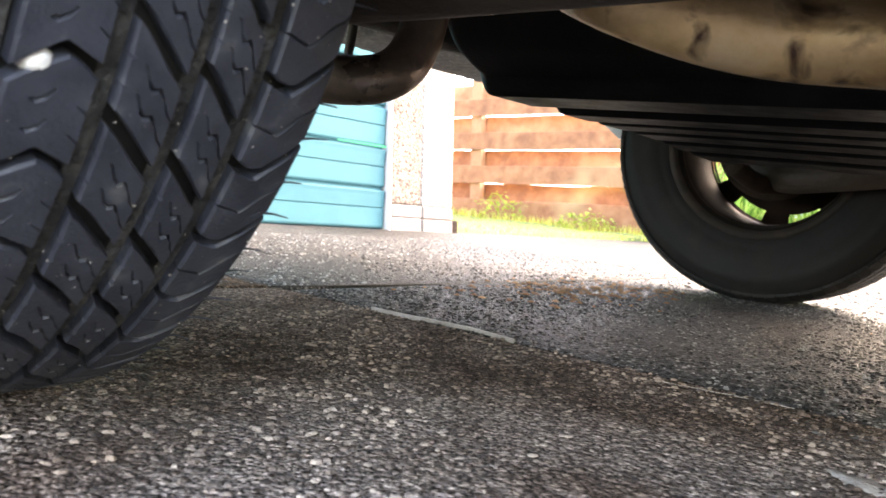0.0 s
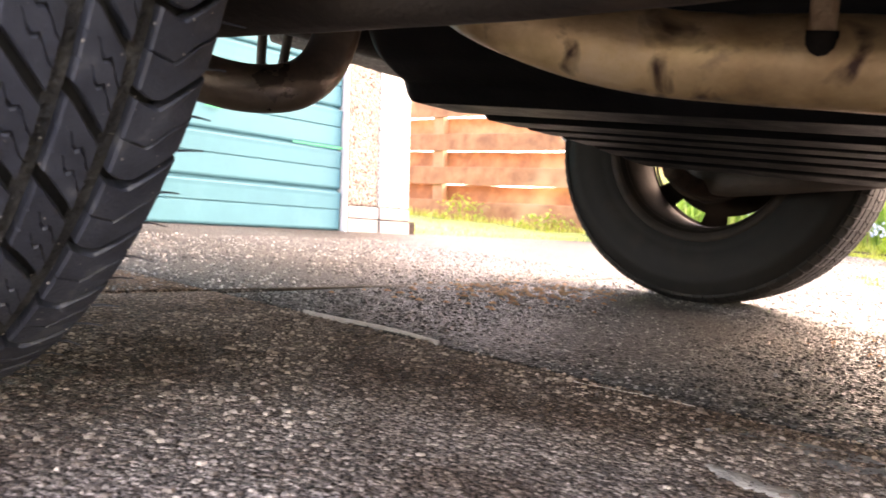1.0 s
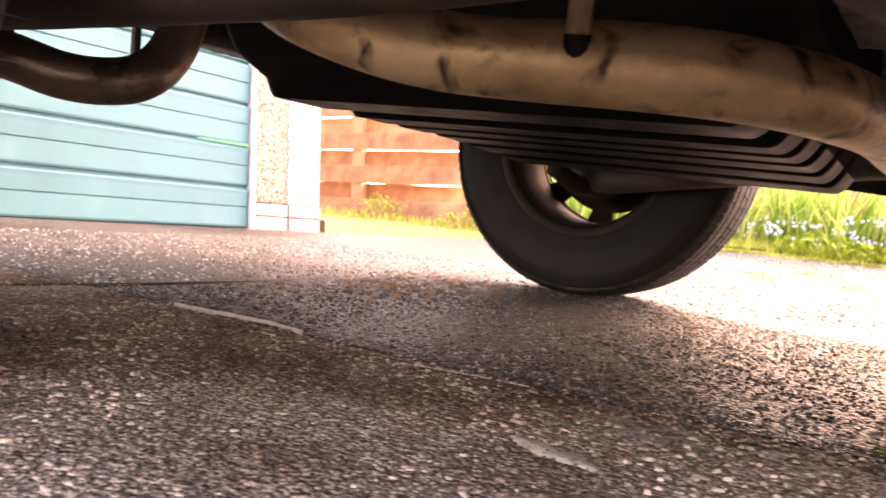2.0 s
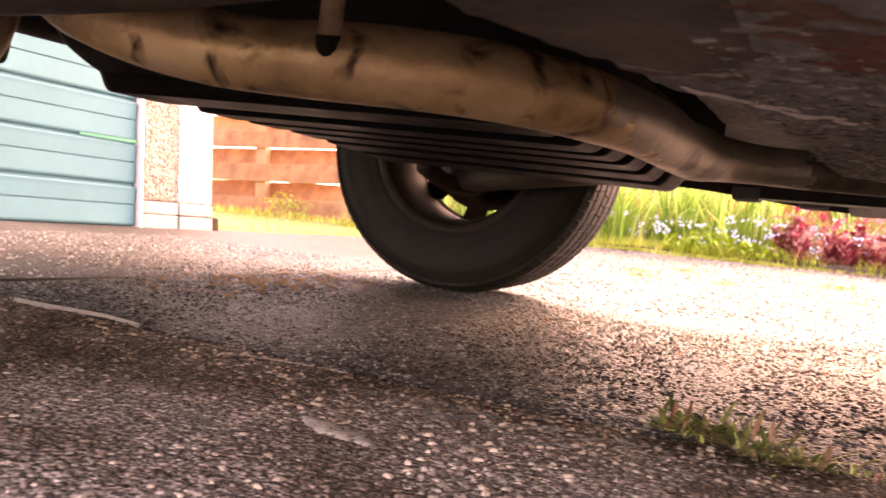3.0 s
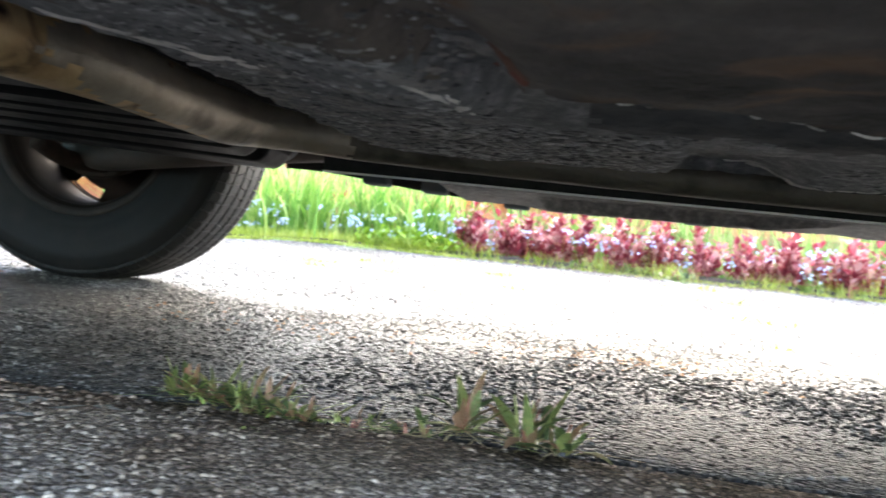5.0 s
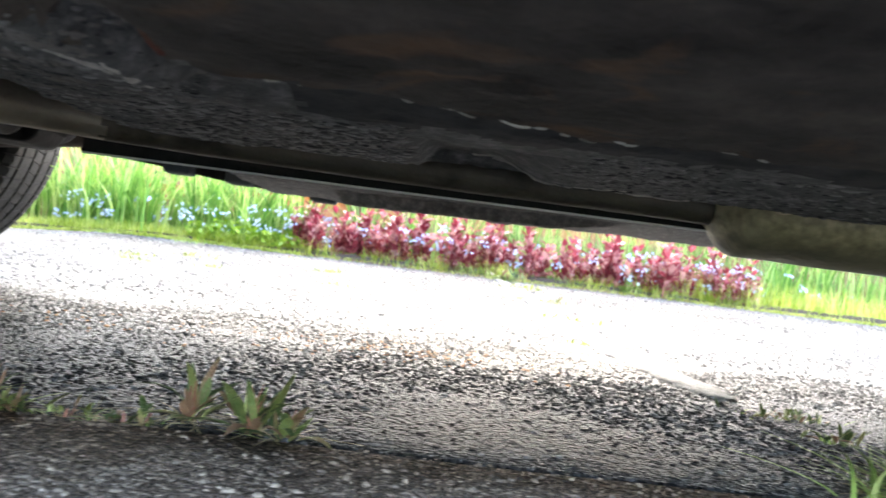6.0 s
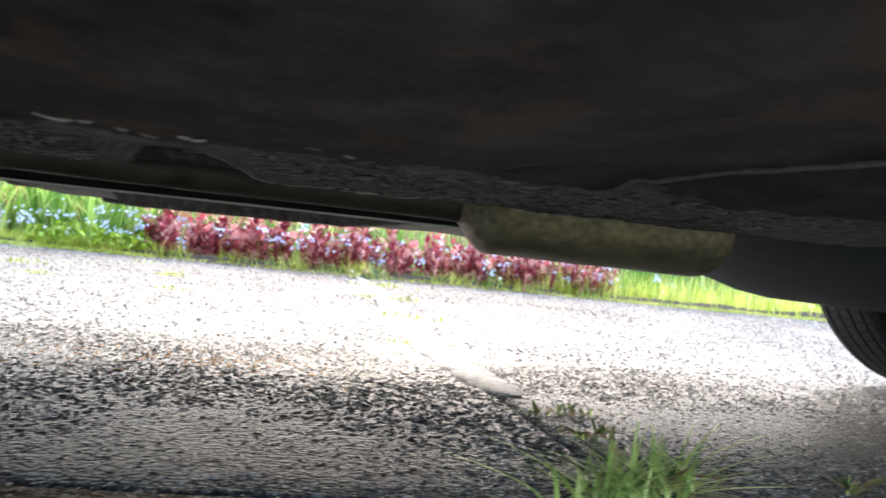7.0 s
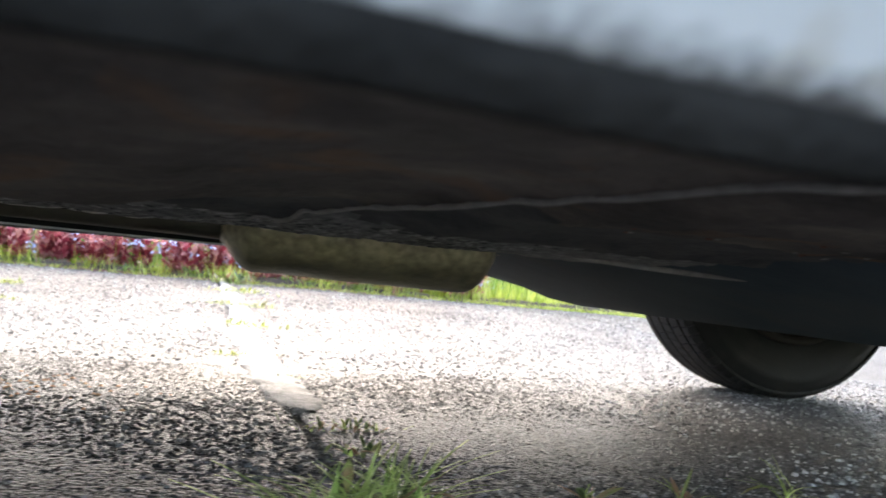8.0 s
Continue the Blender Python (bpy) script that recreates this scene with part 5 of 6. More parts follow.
xs = [-0.72 + FX * i for i in range(491)]
ys = [-0.756 + FY * j for j in range(203)]
verts = [(x, y, floor_height(x, y)) for x in xs for y in ys]
n = len(ys)
faces = [(i * n + j, i * n + j + 1, (i + 1) * n + j + 1, (i + 1) * n + j) for i in range(len(xs) - 1) for j in range(n - 1)
         if not (abs(xs[i]) < 0.37 and abs(ys[j]) > 0.62) and not (abs(xs[i] - WHEEL_BASE) < 0.37 and abs(ys[j]) > 0.56)]
floor_pan = mesh_object("floor_pan", verts, faces, M["underseal"], car)
floor_pan.data.materials.append(M["smooth_seal"])
floor_pan.data.materials.append(M["dark_band"])
for f in floor_pan.data.polygons:
    x, y = f.center.x, f.center.y
    rag = noise.noise(f.center * 60) * 0.012 + noise.noise(f.center * 18) * 0.02
    # Behind the pressed step: the gap's shade put into a darker material.
    if 0.004 < (x - 1.328 + 0.277 * y) * 0.96 < 0.05 + rag and -0.66 < y < -0.44 + rag:
        f.material_index = 2
    elif x + 0.07 * noise.noise(f.center * 22) > 0.95 and y + 0.004 * noise.noise(f.center * 90) < -rail_edge(x) - 0.006:
        f.material_index = 1
    # Strip beside the sill: smoother coat, its dark colour also carries the sill's shade.
    elif y < -0.505 + rag * 1.5 and (x < 0.755 + rag or x > 0.825 + rag * 1.5):
        f.material_index = 1
    # Darker band beyond the rail.
    elif x > 0.99 + rag and y < -0.300 + rag:
        f.material_index = 2
tagged(floor_pan, "black underseal, rough and scuffed, over pressed steel")


def hanging_lumps(name, count, place, r0, r1, material, label, seed):
    """Drops and grains of sealing compound that hang from the floor."""
    g = random.Random(seed)
    verts, faces = [], []
    for _ in range(count):
        x, y = place(g)
        r = r0 + (r1 - r0) * g.random() ** 2
        turn, long = g.gauss(0, 0.25), g.uniform(1.0, 3.2)
        z = floor_surface(x, y)
        n0 = len(verts)
        for ring, (share, drop) in enumerate(((1.0, -0.0004), (0.62, 0.32))):
            for k in range(6):
                a = k * 1.0472
                q = r * share * g.uniform(0.75, 1.25)
                u, v = q * math.cos(a) * long, q * math.sin(a)
                verts.append((x + u * math.cos(turn) - v * math.sin(turn), y + u * math.sin(turn) + v * math.cos(turn), z - r * drop + (0.0006 if ring == 0 else 0)))
        verts.append((x, y, z - r * g.uniform(0.35, 0.6)))
        for k in range(6):
            j = (k + 1) % 6
            faces += [(n0 + k, n0 + 6 + k, n0 + 6 + j, n0 + j), (n0 + 6 + k, n0 + 12, n0 + 6 + j)]
    return tagged(mesh_object(name, verts, faces, material, car), label, kind="stuff")


def in_drifts(g, x0, x1, y0, y1, gate):
    """A place in the stretch given, where the flakes lie in drifts along the car."""
    while True:
        x, y = g.uniform(x0, x1), g.uniform(y0, y1)
        if noise.noise(Vector((x * 16, y * 42, 7))) + 0.5 * noise.noise(Vector((x * 50, y * 110, 2))) > gate:
            return x, y


hanging_lumps("seal_flake", 650, lambda g: in_drifts(g, 0.74, 0.94, -0.50, -0.10, 0.28), 0.0012, 0.0034, M["worn"], "pale flakes in the underseal", 8)
hanging_lumps("seal_flake", 420, lambda g: in_drifts(g, 0.93, 1.06, -0.29, -0.02, 0.22), 0.0010, 0.0028, M["worn"], "pale flakes in the underseal", 9)
hanging_lumps("seal_grain", 2600, lambda g: (g.uniform(0.86, 1.055), g.uniform(-0.285, -0.01) + g.gauss(0, 0.012)), 0.0010, 0.0036, M["grain"], "coarse grains of glossy underseal", 5)
hanging_lumps("seal_grain", 1500, lambda g: (g.uniform(1.18, 1.62), g.uniform(-0.29, -0.03)), 0.001, 0.003, M["grain"], "coarse grains of glossy underseal", 6)
hanging_lumps("seal_grain", 2400, lambda g: (g.uniform(0.74, 0.93), g.uniform(-0.60, -0.04)), 0.0006, 0.0024, M["grain"], "coarse grains of glossy underseal", 7)


def blotch(name, x, y, r, material, label, seed, stretch=1.0, turn=0.0):
    """A ragged, flaked patch that lies against the floor."""
    n = 16
    verts = [(x, y, floor_surface(x, y) - 0.0012)]
    for ring, share in ((1, 0.6), (2, 1.0)):
        for k in range(n):
            a = 2 * math.pi * k / n
            rr = r * share * (0.75 + 0.7 * noise.noise(Vector((math.cos(a) * 1.7, math.sin(a) * 1.7, seed * 3.1))) + 0.35 * noise.noise(Vector((math.cos(a) * 5, math.sin(a) * 5, seed * 1.7))))
            u, v = rr * math.cos(a) * stretch, rr * math.sin(a) / stretch
            px, py = x + u * math.cos(turn) - v * math.sin(turn), y + u * math.sin(turn) + v * math.cos(turn)
            verts.append((px, py, floor_surface(px, py) - (0.0011 if ring == 1 else 0.0003)))
    faces = [(0, 1 + k, 1 + (k + 1) % n) for k in range(n)] + [(1 + k, 1 + n + k, 1 + n + (k + 1) % n, 1 + (k + 1) % n) for k in range(n)]
    return tagged(mesh_object(name, verts, faces, material, car), label)


g = random.Random(31)


def scrape_line(points, count, r0, r1, material, label):
    """A broken row of flaked spots along the points."""
    line = curve_points([(x, y, 0) for x, y in points], 12)
    for i in range(count):
        p = line[int((len(line) - 1) * (i + g.random()) / count)]
        q = line[min(len(line) - 1, line.index(p) + 1)]
        turn = math.atan2(q.y - p.y, q.x - p.x)
        blotch("scrape", p.x + g.gauss(0, 0.002), p.y + g.gauss(0, r1 * 0.7), g.uniform(r0, r1), material, label, g.uniform(0, 50), g.uniform(1.3, 2.0), turn)


scrape_line([(0.894, -0.470), (0.908, -0.452), (0.923, -0.400)], 13, 0.0025, 0.0055, M["bare"], "bright metal scrape")
scrape_line([(0.966, -0.412), (0.978, -0.450), (0.990, -0.463), (0.998, -0.476)], 16, 0.003, 0.006, M["bare"], "bright metal scrape")
scrape_line([(0.720, -0.486), (0.745, -0.456), (0.768, -0.425), (0.812, -0.400)], 22, 0.003, 0.008, M["bare"], "pale scrape through the underseal")
scrape_line([(0.80, -0.41), (0.83, -0.40), (0.865, -0.39)], 9, 0.003, 0.006, M["worn"], "pale scrape through the underseal")
scrape_line([(0.70, -0.54), (0.74, -0.53), (0.80, -0.535), (0.88, -0.54)], 9, 0.002, 0.006, M["worn"], "pale scuff in the underseal")
scrape_line([(0.78, -0.34), (0.85, -0.32), (0.92, -0.29)], 12, 0.003, 0.006, M["worn"], "pale scuff in the underseal")
scrape_line([(0.995, -0.472), (1.054, -0.455), (1.11, -0.439), (1.18, -0.428), (1.27, -0.428)], 60, 0.002, 0.0042, M["bare"], "pale worn edge of a rail")
scrape_line([(1.12, -0.085), (1.18, -0.078), (1.26, -0.082), (1.33, -0.075)], 30, 0.003, 0.008, M["bare"], "pale worn edge beside the tunnel")
# Thin pale tube along the step: the light on its edge, as colour.
pipe("pressed_edge", [(1.322 + 0.277 * v, -v, floor_surface(1.322 + 0.277 * v, -v) - 0.0004) for v in [0.25 + 0.02 * k for k in range(24)]], 0.0017, M["worn"], car, "pale line painted for light on a pressed step", sides=8)
# Flat patch without an opening: the hole's shade is its dark colour.
blotch("drain_hole", 1.232, -0.075, 0.020, M["soot"], "flat dark patch for the shade in a floor hole", 3, 1.35)
scrape_line([(0.93, -0.03), (0.99, -0.06), (1.035, -0.14), (1.05, -0.225)], 22, 0.0015, 0.0035, M["worn"], "pale edge of a coarse patch of underseal")
for i in range(9):
    blotch("rust_patch", g.uniform(0.930, 0.965), g.uniform(-0.505, -0.44), g.uniform(0.003, 0.007), M["rust_red"] if i % 3 == 0 else M["rust"], "orange-red rust patch", i, g.uniform(1.0, 1.5))
for i in range(10):
    blotch("rust_patch", g.uniform(0.770, 0.800), g.uniform(-0.635, -0.590), g.uniform(0.006, 0.013), M["rust"], "ochre rust patch", 20 + i, g.uniform(1.0, 1.6))
for i in range(9):
    blotch("rust_patch", g.uniform(0.790, 0.818), g.uniform(-0.605, -0.552), g.uniform(0.006, 0.012), M["rust_red"], "brick-red rust patch", 40 + i, g.uniform(1.0, 1.6))
for i in range(16):
    blotch("rust_patch", g.uniform(1.56, 1.82), g.uniform(-0.52, -0.42), g.uniform(0.0012, 0.003), M["worn"] if i % 2 else M["rust"], "rust speck", 60 + i)

# fuel tank: a rounded tub with ribs along its underside
tank_y0, tank_y1, tank_x0, tank_x1 = -0.385, 0.42, 0.008, 0.60


def tank_bottom(x, y):
    z = 0.262 - 0.035 * (x - tank_x0) - 0.012 * smoothstep((y - 0.05) / 0.3)
    z += 0.030 * smoothstep((-0.27 - y) / 0.10)
    ridge = 0.0
    for c, w in ((-0.235, 0.040), (-0.100, 0.032), (-0.010, 0.030), (0.085, 0.030), (0.18, 0.032), (0.29, 0.04)):
        ridge = max(ridge, 1 - smoothstep((abs(y - c) - w) / 0.010))
    z += 0.016 * (1 - ridge) * smoothstep((x - tank_x0) / 0.01) * smoothstep((tank_x1 - x - 0.012) / 0.035)
    ends = smoothstep((x - tank_x0) / 0.045) * smoothstep((tank_x1 - x - 0.004) / 0.06)
    side = smoothstep((y - tank_y0) / 0.06) * smoothstep((tank_y1 - y) / 0.05)
    return z + 0.075 * (1 - ends * side) ** 1.5


tx = sorted({tank_x0 + 0.0035 * i for i in range(20)} | {tank_x0 + 0.07 + 0.02 * i for i in range(21)} | {tank_x1 - 0.0045 * i for i in range(15)})
ty = [tank_y0 + 0.0055 * j for j in range(144) if tank_y0 + 0.0055 * j <= tank_y1] + [tank_y1]
verts = [(x, y, tank_bottom(x, y)) for x in tx for y in ty]
n = len(ty)
faces = [(i * n + j, i * n + j + 1, (i + 1) * n + j + 1, (i + 1) * n + j) for i in range(len(tx) - 1) for j in range(n - 1)]
ring = [i * n for i in range(len(tx))] + [(len(tx) - 1) * n + j for j in range(1, n)] + [i * n + n - 1 for i in range(len(tx) - 2, -1, -1)] + [j for j in range(n - 2, 0, -1)]
low = len(verts)
verts += [(verts[q][0], verts[q][1], 0.42) for q in ring]
faces += [(ring[q], low + q, low + (q + 1) % len(ring), ring[(q + 1) % len(ring)]) for q in range(len(ring))]
tagged(mesh_object("fuel_tank", verts, faces, M["tank"], car), "black fuel tank with long ribs underneath")
tank = bpy.data.objects["fuel_tank"]
tank.data.materials.append(M["soot"])
for f in tank.data.polygons:
    f.material_index = 1 if f.center.x > 0.565 else 0
# exhaust: from the tail over the axle to the wide bend, then forward along the tunnel
exhaust = pipe("exhaust_pipe", [(0.262, -0.522, 0.325), (0.299, -0.540, 0.298), (0.345, -0.553, 0.275), (0.388, -0.538, 0.260), (0.430, -0.515, 0.2525), (0.480, -0.508, 0.2485), (0.535, -0.498, 0.2465), (0.585, -0.468, 0.2455), (0.622, -0.412, 0.2450), (0.643, -0.345, 0.2445), (0.653, -0.27, 0.2440), (0.656, -0.19, 0.2430), (0.662, -0.135, 0.2425), (0.680, -0.090, 0.2425), (0.725, -0.042, 0.2430), (0.80, -0.006, 0.2430), (0.9, 0.013, 0.2425), (1.1, 0.028, 0.2415), (1.3, 0.034, 0.2405), (1.42, 0.036, 0.239)],
               lambda t: 0.0240 + 0.0016 * math.exp(-((t - 0.63) / 0.035) ** 2) - 0.0045 * smoothstep((t - 0.63) / 0.10), M["pipe"], car, "exhaust pipe tanned by heat, bend painted paler for light, dull grey further forward", sides=32, steps=12, dents=0.03)
exhaust.data.materials.append(M["pipe_bend"])
exhaust.data.materials.append(M["pipe_dark"])
for f in exhaust.data.polygons:
    along = f.center.x + 0.016 * noise.noise(f.center * 40) + 0.012 * noise.noise(f.center * 130)
    f.material_index = 0 if along < 0.656 else (1 if along < 0.752 else 2)
v, f = round_section([(0.062, 0.262), (0.057, 0.235), (0.0568, 0.2160), (0.0600, 0.2165), (0.078, 0.236), (0.11, 0.246)], 0.70, 1.40, 30, 0.0012)
tagged(mesh_object("heat_shield", v, f, M["soot"], car), "sooty pressed heat shield beside the exhaust")
# The rim's glint is put into its near-white colour.
v, f = round_section([(0.0564, 0.2164), (0.0572, 0.2142), (0.0592, 0.2142), (0.0602, 0.2168)], 0.70, 1.40, 60, 0.0006)
tagged(mesh_object("heat_shield_rim", v, f, M["lit_edge"], car), "thin rim of a heat shield, light on it painted white")
pipe("tail_pipe", [(0.31, -0.58, 0.295), (0.25, -0.53, 0.34), (0.17, -0.465, 0.362), (0.116, -0.450, 0.322), (0.1165, -0.468, 0.272), (0.1195, -0.492, 0.246), (0.108, -0.515, 0.2345), (0.075, -0.542, 0.2345), (0.02, -0.572, 0.250), (-0.12, -0.60, 0.272), (-0.40, -0.60, 0.285), (-0.74, -0.59, 0.28)], 0.0195, M["pipe_worn"], car, "dark tail pipe bent under the rear axle", sides=24)
box_prof = lambda t: 0.022 + 0.038 * smoothstep(t / 0.17) ** 0.6 * smoothstep((1 - t) / 0.14) ** 0.6
v, f = tube([(1.385, 0.035, 0.236), (1.44, 0.032, 0.236), (1.53, 0.026, 0.2345), (1.62, 0.022, 0.2335), (1.675, 0.02, 0.233)], box_prof, sides=40, squash=0.78, steps=12, dents=0.02)
tagged(mesh_object("silencer", [((a[0]), (a[1] - 0.03) * 1.35 + 0.03, a[2]) for a in v], f, M["box"], car), "olive-brown oval exhaust silencer box")
verts, faces = [], []
for i in range(61):
    x = 1.415 + 0.225 * i / 60
    lo = -0.02 + 0.14 * noise.noise(Vector((x * 22, 1, 0))) + 0.07 * noise.noise(Vector((x * 75, 2, 0)))
    for k in range(5):
        a = lo + (0.62 - lo) * k / 4
        verts.append((x, 0.022 - 0.0850 * math.cos(a), 0.2345 + 0.0495 * math.sin(a)))
faces = [(i * 5 + k, i * 5 + k + 1, (i + 1) * 5 + k + 1, (i + 1) * 5 + k) for i in range(60) for k in range(4)]
tagged(mesh_object("mud_crust", verts, faces, M["crust"], car), "tan crust of dried mud along the silencer")
pipe("exhaust_pipe", [(1.63, 0.02, 0.242), (1.665, 0.02, 0.258), (1.685, 0.02, 0.285), (1.69, 0.03, 0.33)], 0.018, M["soot"], car, "dull front exhaust pipe", sides=20)
# a hanger rod with its rubber above the bend
pipe("hanger_rod", [(0.520, -0.524, 0.2520), (0.5185, -0.520, 0.29), (0.515, -0.508, 0.34)], 0.0068, M["hanger"], car, "rust-crusted steel hanger rod", sides=12)
pipe("hanger_rubber", [(0.5204, -0.5245, 0.2580), (0.520, -0.523, 0.2520), (0.520, -0.515, 0.247)], 0.0078, M["rub_hang"], car, "perished rubber hanger", sides=12)
# trailing arms, springs and axle beam
for s in (-1, 1):
    if s < 0:
        arm_line = [(0.0, -0.655, 0.285), (0.12, -0.632, 0.283), (0.30, -0.612, 0.283), (0.48, -0.595, 0.288), (0.66, -0.585, 0.30)]
    else:
        arm_line = [(0.0, 0.665, 0.265), (0.06, 0.655, 0.248), (0.12, 0.645, 0.250), (0.25, 0.63, 0.265), (0.40, 0.62, 0.282), (0.62, 0.60, 0.305)]
    pipe("trailing_arm", arm_line, (lambda t: 0.037 - 0.006 * t) if s < 0 else (lambda t: 0.030 - 0.006 * t), M["arm"], car, "dirty steel trailing arm", sides=20, squash=0.95, dents=0.03)
    pipe("axle_stub", [(0.0, s * 0.60, 0.318), (0.0, s * 0.70, 0.325), (0.0, s * 0.76, 0.327)], 0.032, M["hub"], car, sides=16)
    pipe("lower_link", [(0.05, s * 0.70, 0.235), (0.02, s * 0.62, 0.235), (0.0, s * 0.55, 0.26)], 0.018, M["hub"], car, sides=12)
    pipe("front_arm", [(WHEEL_BASE - 0.02, s * 0.70, 0.25), (WHEEL_BASE - 0.1, s * 0.5, 0.24), (WHEEL_BASE - 0.2, s * 0.36, 0.25)], 0.022, M["arm"], car, sides=14)
pipe("axle_beam", [(-0.02, -0.66, 0.335), (-0.02, -0.3, 0.345), (-0.02, 0.3, 0.345), (-0.02, 0.66, 0.335)], 0.034, M["arm"], car, "dirty black rear axle beam", sides=18)
pipe("tow_loop", [(-0.30, -0.205, 0.46), (-0.30, -0.205, 0.335), (-0.30, -0.198, 0.320), (-0.30, -0.176, 0.318), (-0.30, -0.165, 0.335), (-0.30, -0.150, 0.46)], 0.007, M["arm"], car, "dark steel towing loop", sides=10)
# front splash guard, deep between the front wheels, with a bright folded edge
guard = [(1.70, 0.252), (1.76, 0.232), (1.82, 0.216), (1.90, 0.200), (1.955, 0.184), (2.02, 0.174), (2.15, 0.170), (2.5, 0.168), (2.9, 0.170), (3.2, 0.185), (3.36, 0.23)]
gy = [-0.54, -0.52, -0.44, -0.2, 0.0, 0.2, 0.4, 0.53, 0.56, 0.58]
verts = []
for x, z in guard:
    for j, y in enumerate(gy):
        verts.append((x + 0.05 * (y / 0.6) ** 2, y, z + (0.05 if j in (0, 9) else 0.012 if j in (1, 8) else 0) + 0.004 * noise.noise(Vector((x * 6, y * 6, 8)))))
n = len(gy)
faces = [(i * n + j, i * n + j + 1, (i + 1) * n + j + 1, (i + 1) * n + j) for i in range(len(guard) - 1) for j in range(n - 1)]
tagged(mesh_object("splash_guard", verts, faces, M["black"], car), "black plastic splash guard under the engine")
pipe("guard_edge", [(1.548, -0.448, 0.2185), (1.64, -0.407, 0.2185), (1.732, -0.361, 0.2185)], lambda t: 0.0003 + 0.0014 * (1 - abs(2 * t - 1) ** 2), M["worn"], car, "bright folded edge", sides=8)
for s in (-1, 1):
    for cx in (0.0, WHEEL_BASE):
        verts, faces = [], []
        for i in range(25):
            a = math.pi * (0.12 + 0.76 * i / 24)
            for y in (0.70, 0.885):
                verts.append((cx + 0.40 * math.cos(a), s * y, WHEEL_R + 0.40 * math.sin(a)))
        faces = [(2 * i, 2 * i + 1, 2 * i + 3, 2 * i + 2) for i in range(24)]
        mesh_object("wheel_arch_liner", verts, faces, M["black"], car)

# bodywork
outline = [(-0.60, 0.475), (-0.74, 0.465), (-0.78, 0.62), (-0.74, 0.95), (-0.62, 1.30), (-0.42, 1.47), (0.4, 1.53), (1.1, 1.50), (1.6, 1.36), (2.15, 1.03), (2.7, 0.95), (3.15, 0.86), (3.36, 0.70), (3.40, 0.45), (3.32, 0.30), (3.08, 0.28)]
front_arch = [(WHEEL_BASE + 0.40 * math.cos(math.pi * t / 16), WHEEL_R + 0.40 * math.sin(math.pi * t / 16)) for t in range(17)]
rear_arch = [(0.40 * math.cos(math.pi * t / 16), WHEEL_R + 0.40 * math.sin(math.pi * t / 16)) for t in range(17)]
loop_pts = outline + front_arch + [(2.27, 0.44), (0.40, 0.44)] + rear_arch
for s in (-1, 1):
    bm = bmesh.new()
    def half(z):
        return 0.872 - 0.16 * smoothstep((z - 0.85) / 0.7)
    ins = [bm.verts.new((x, s * (half(z) - 0.03), z)) for x, z in loop_pts]
    out = [bm.verts.new((x, s * half(z), z)) for x, z in loop_pts]
    bm.faces.new(ins)
    bm.faces.new(out)
    for i in range(len(ins)):
        j = (i + 1) % len(ins)
        bm.faces.new((ins[i], ins[j], out[j], out[i]))
    bmesh.ops.triangulate(bm, faces=[f for f in bm.faces if len(f.verts) > 4])
    part("body_side", bm, M["paint"], car, "silver painted side panel")
    bm = bmesh.new()
    for x0, x1 in ((-0.35, 0.62), (0.68, 1.62)):
        q = [(x0, 0.98), (x1 + (0.18 if x1 > 1 else 0), 0.98), (x1 - (0.32 if x1 > 1 else 0), 1.36), (x0 + (0.1 if x0 < 0 else 0), 1.40)]
        vs = [bm.verts.new((x, s * (half(z) + 0.004), z)) for x, z in q] + [bm.verts.new((x, s * (half(z) - 0.01), z)) for x, z in q]
        bm.faces.new(vs[:4])
        bm.faces.new(vs[4:][::-1])
        for i in range(4):
            bm.faces.new((vs[i], vs[(i + 1) % 4], vs[4 + (i + 1) % 4], vs[4 + i]))
    part("side_window", bm, M["glass"], car, "dark side glass")
verts, faces = [], []
for i, (x, z) in enumerate(outline):
    h = 0.872 - 0.16 * smoothstep((z - 0.85) / 0.7) - 0.006
    for j in range(9):
        t = -1 + 2 * j / 8
        verts.append((x + (0.05 * t * t if x < 0 else -0.06 * t * t) * (1 if abs(x - 1.3) > 1.4 else 0), t * h, z + (0.03 * (1 - t * t) if z > 0.9 else 0)))
faces = [(i * 9 + j, i * 9 + j + 1, (i + 1) * 9 + j + 1, (i + 1) * 9 + j) for i in range(len(outline) - 1) for j in range(8)]
tagged(mesh_object("body_shell", verts, faces, M["paint"], car), "silver painted bonnet, roof and tail")


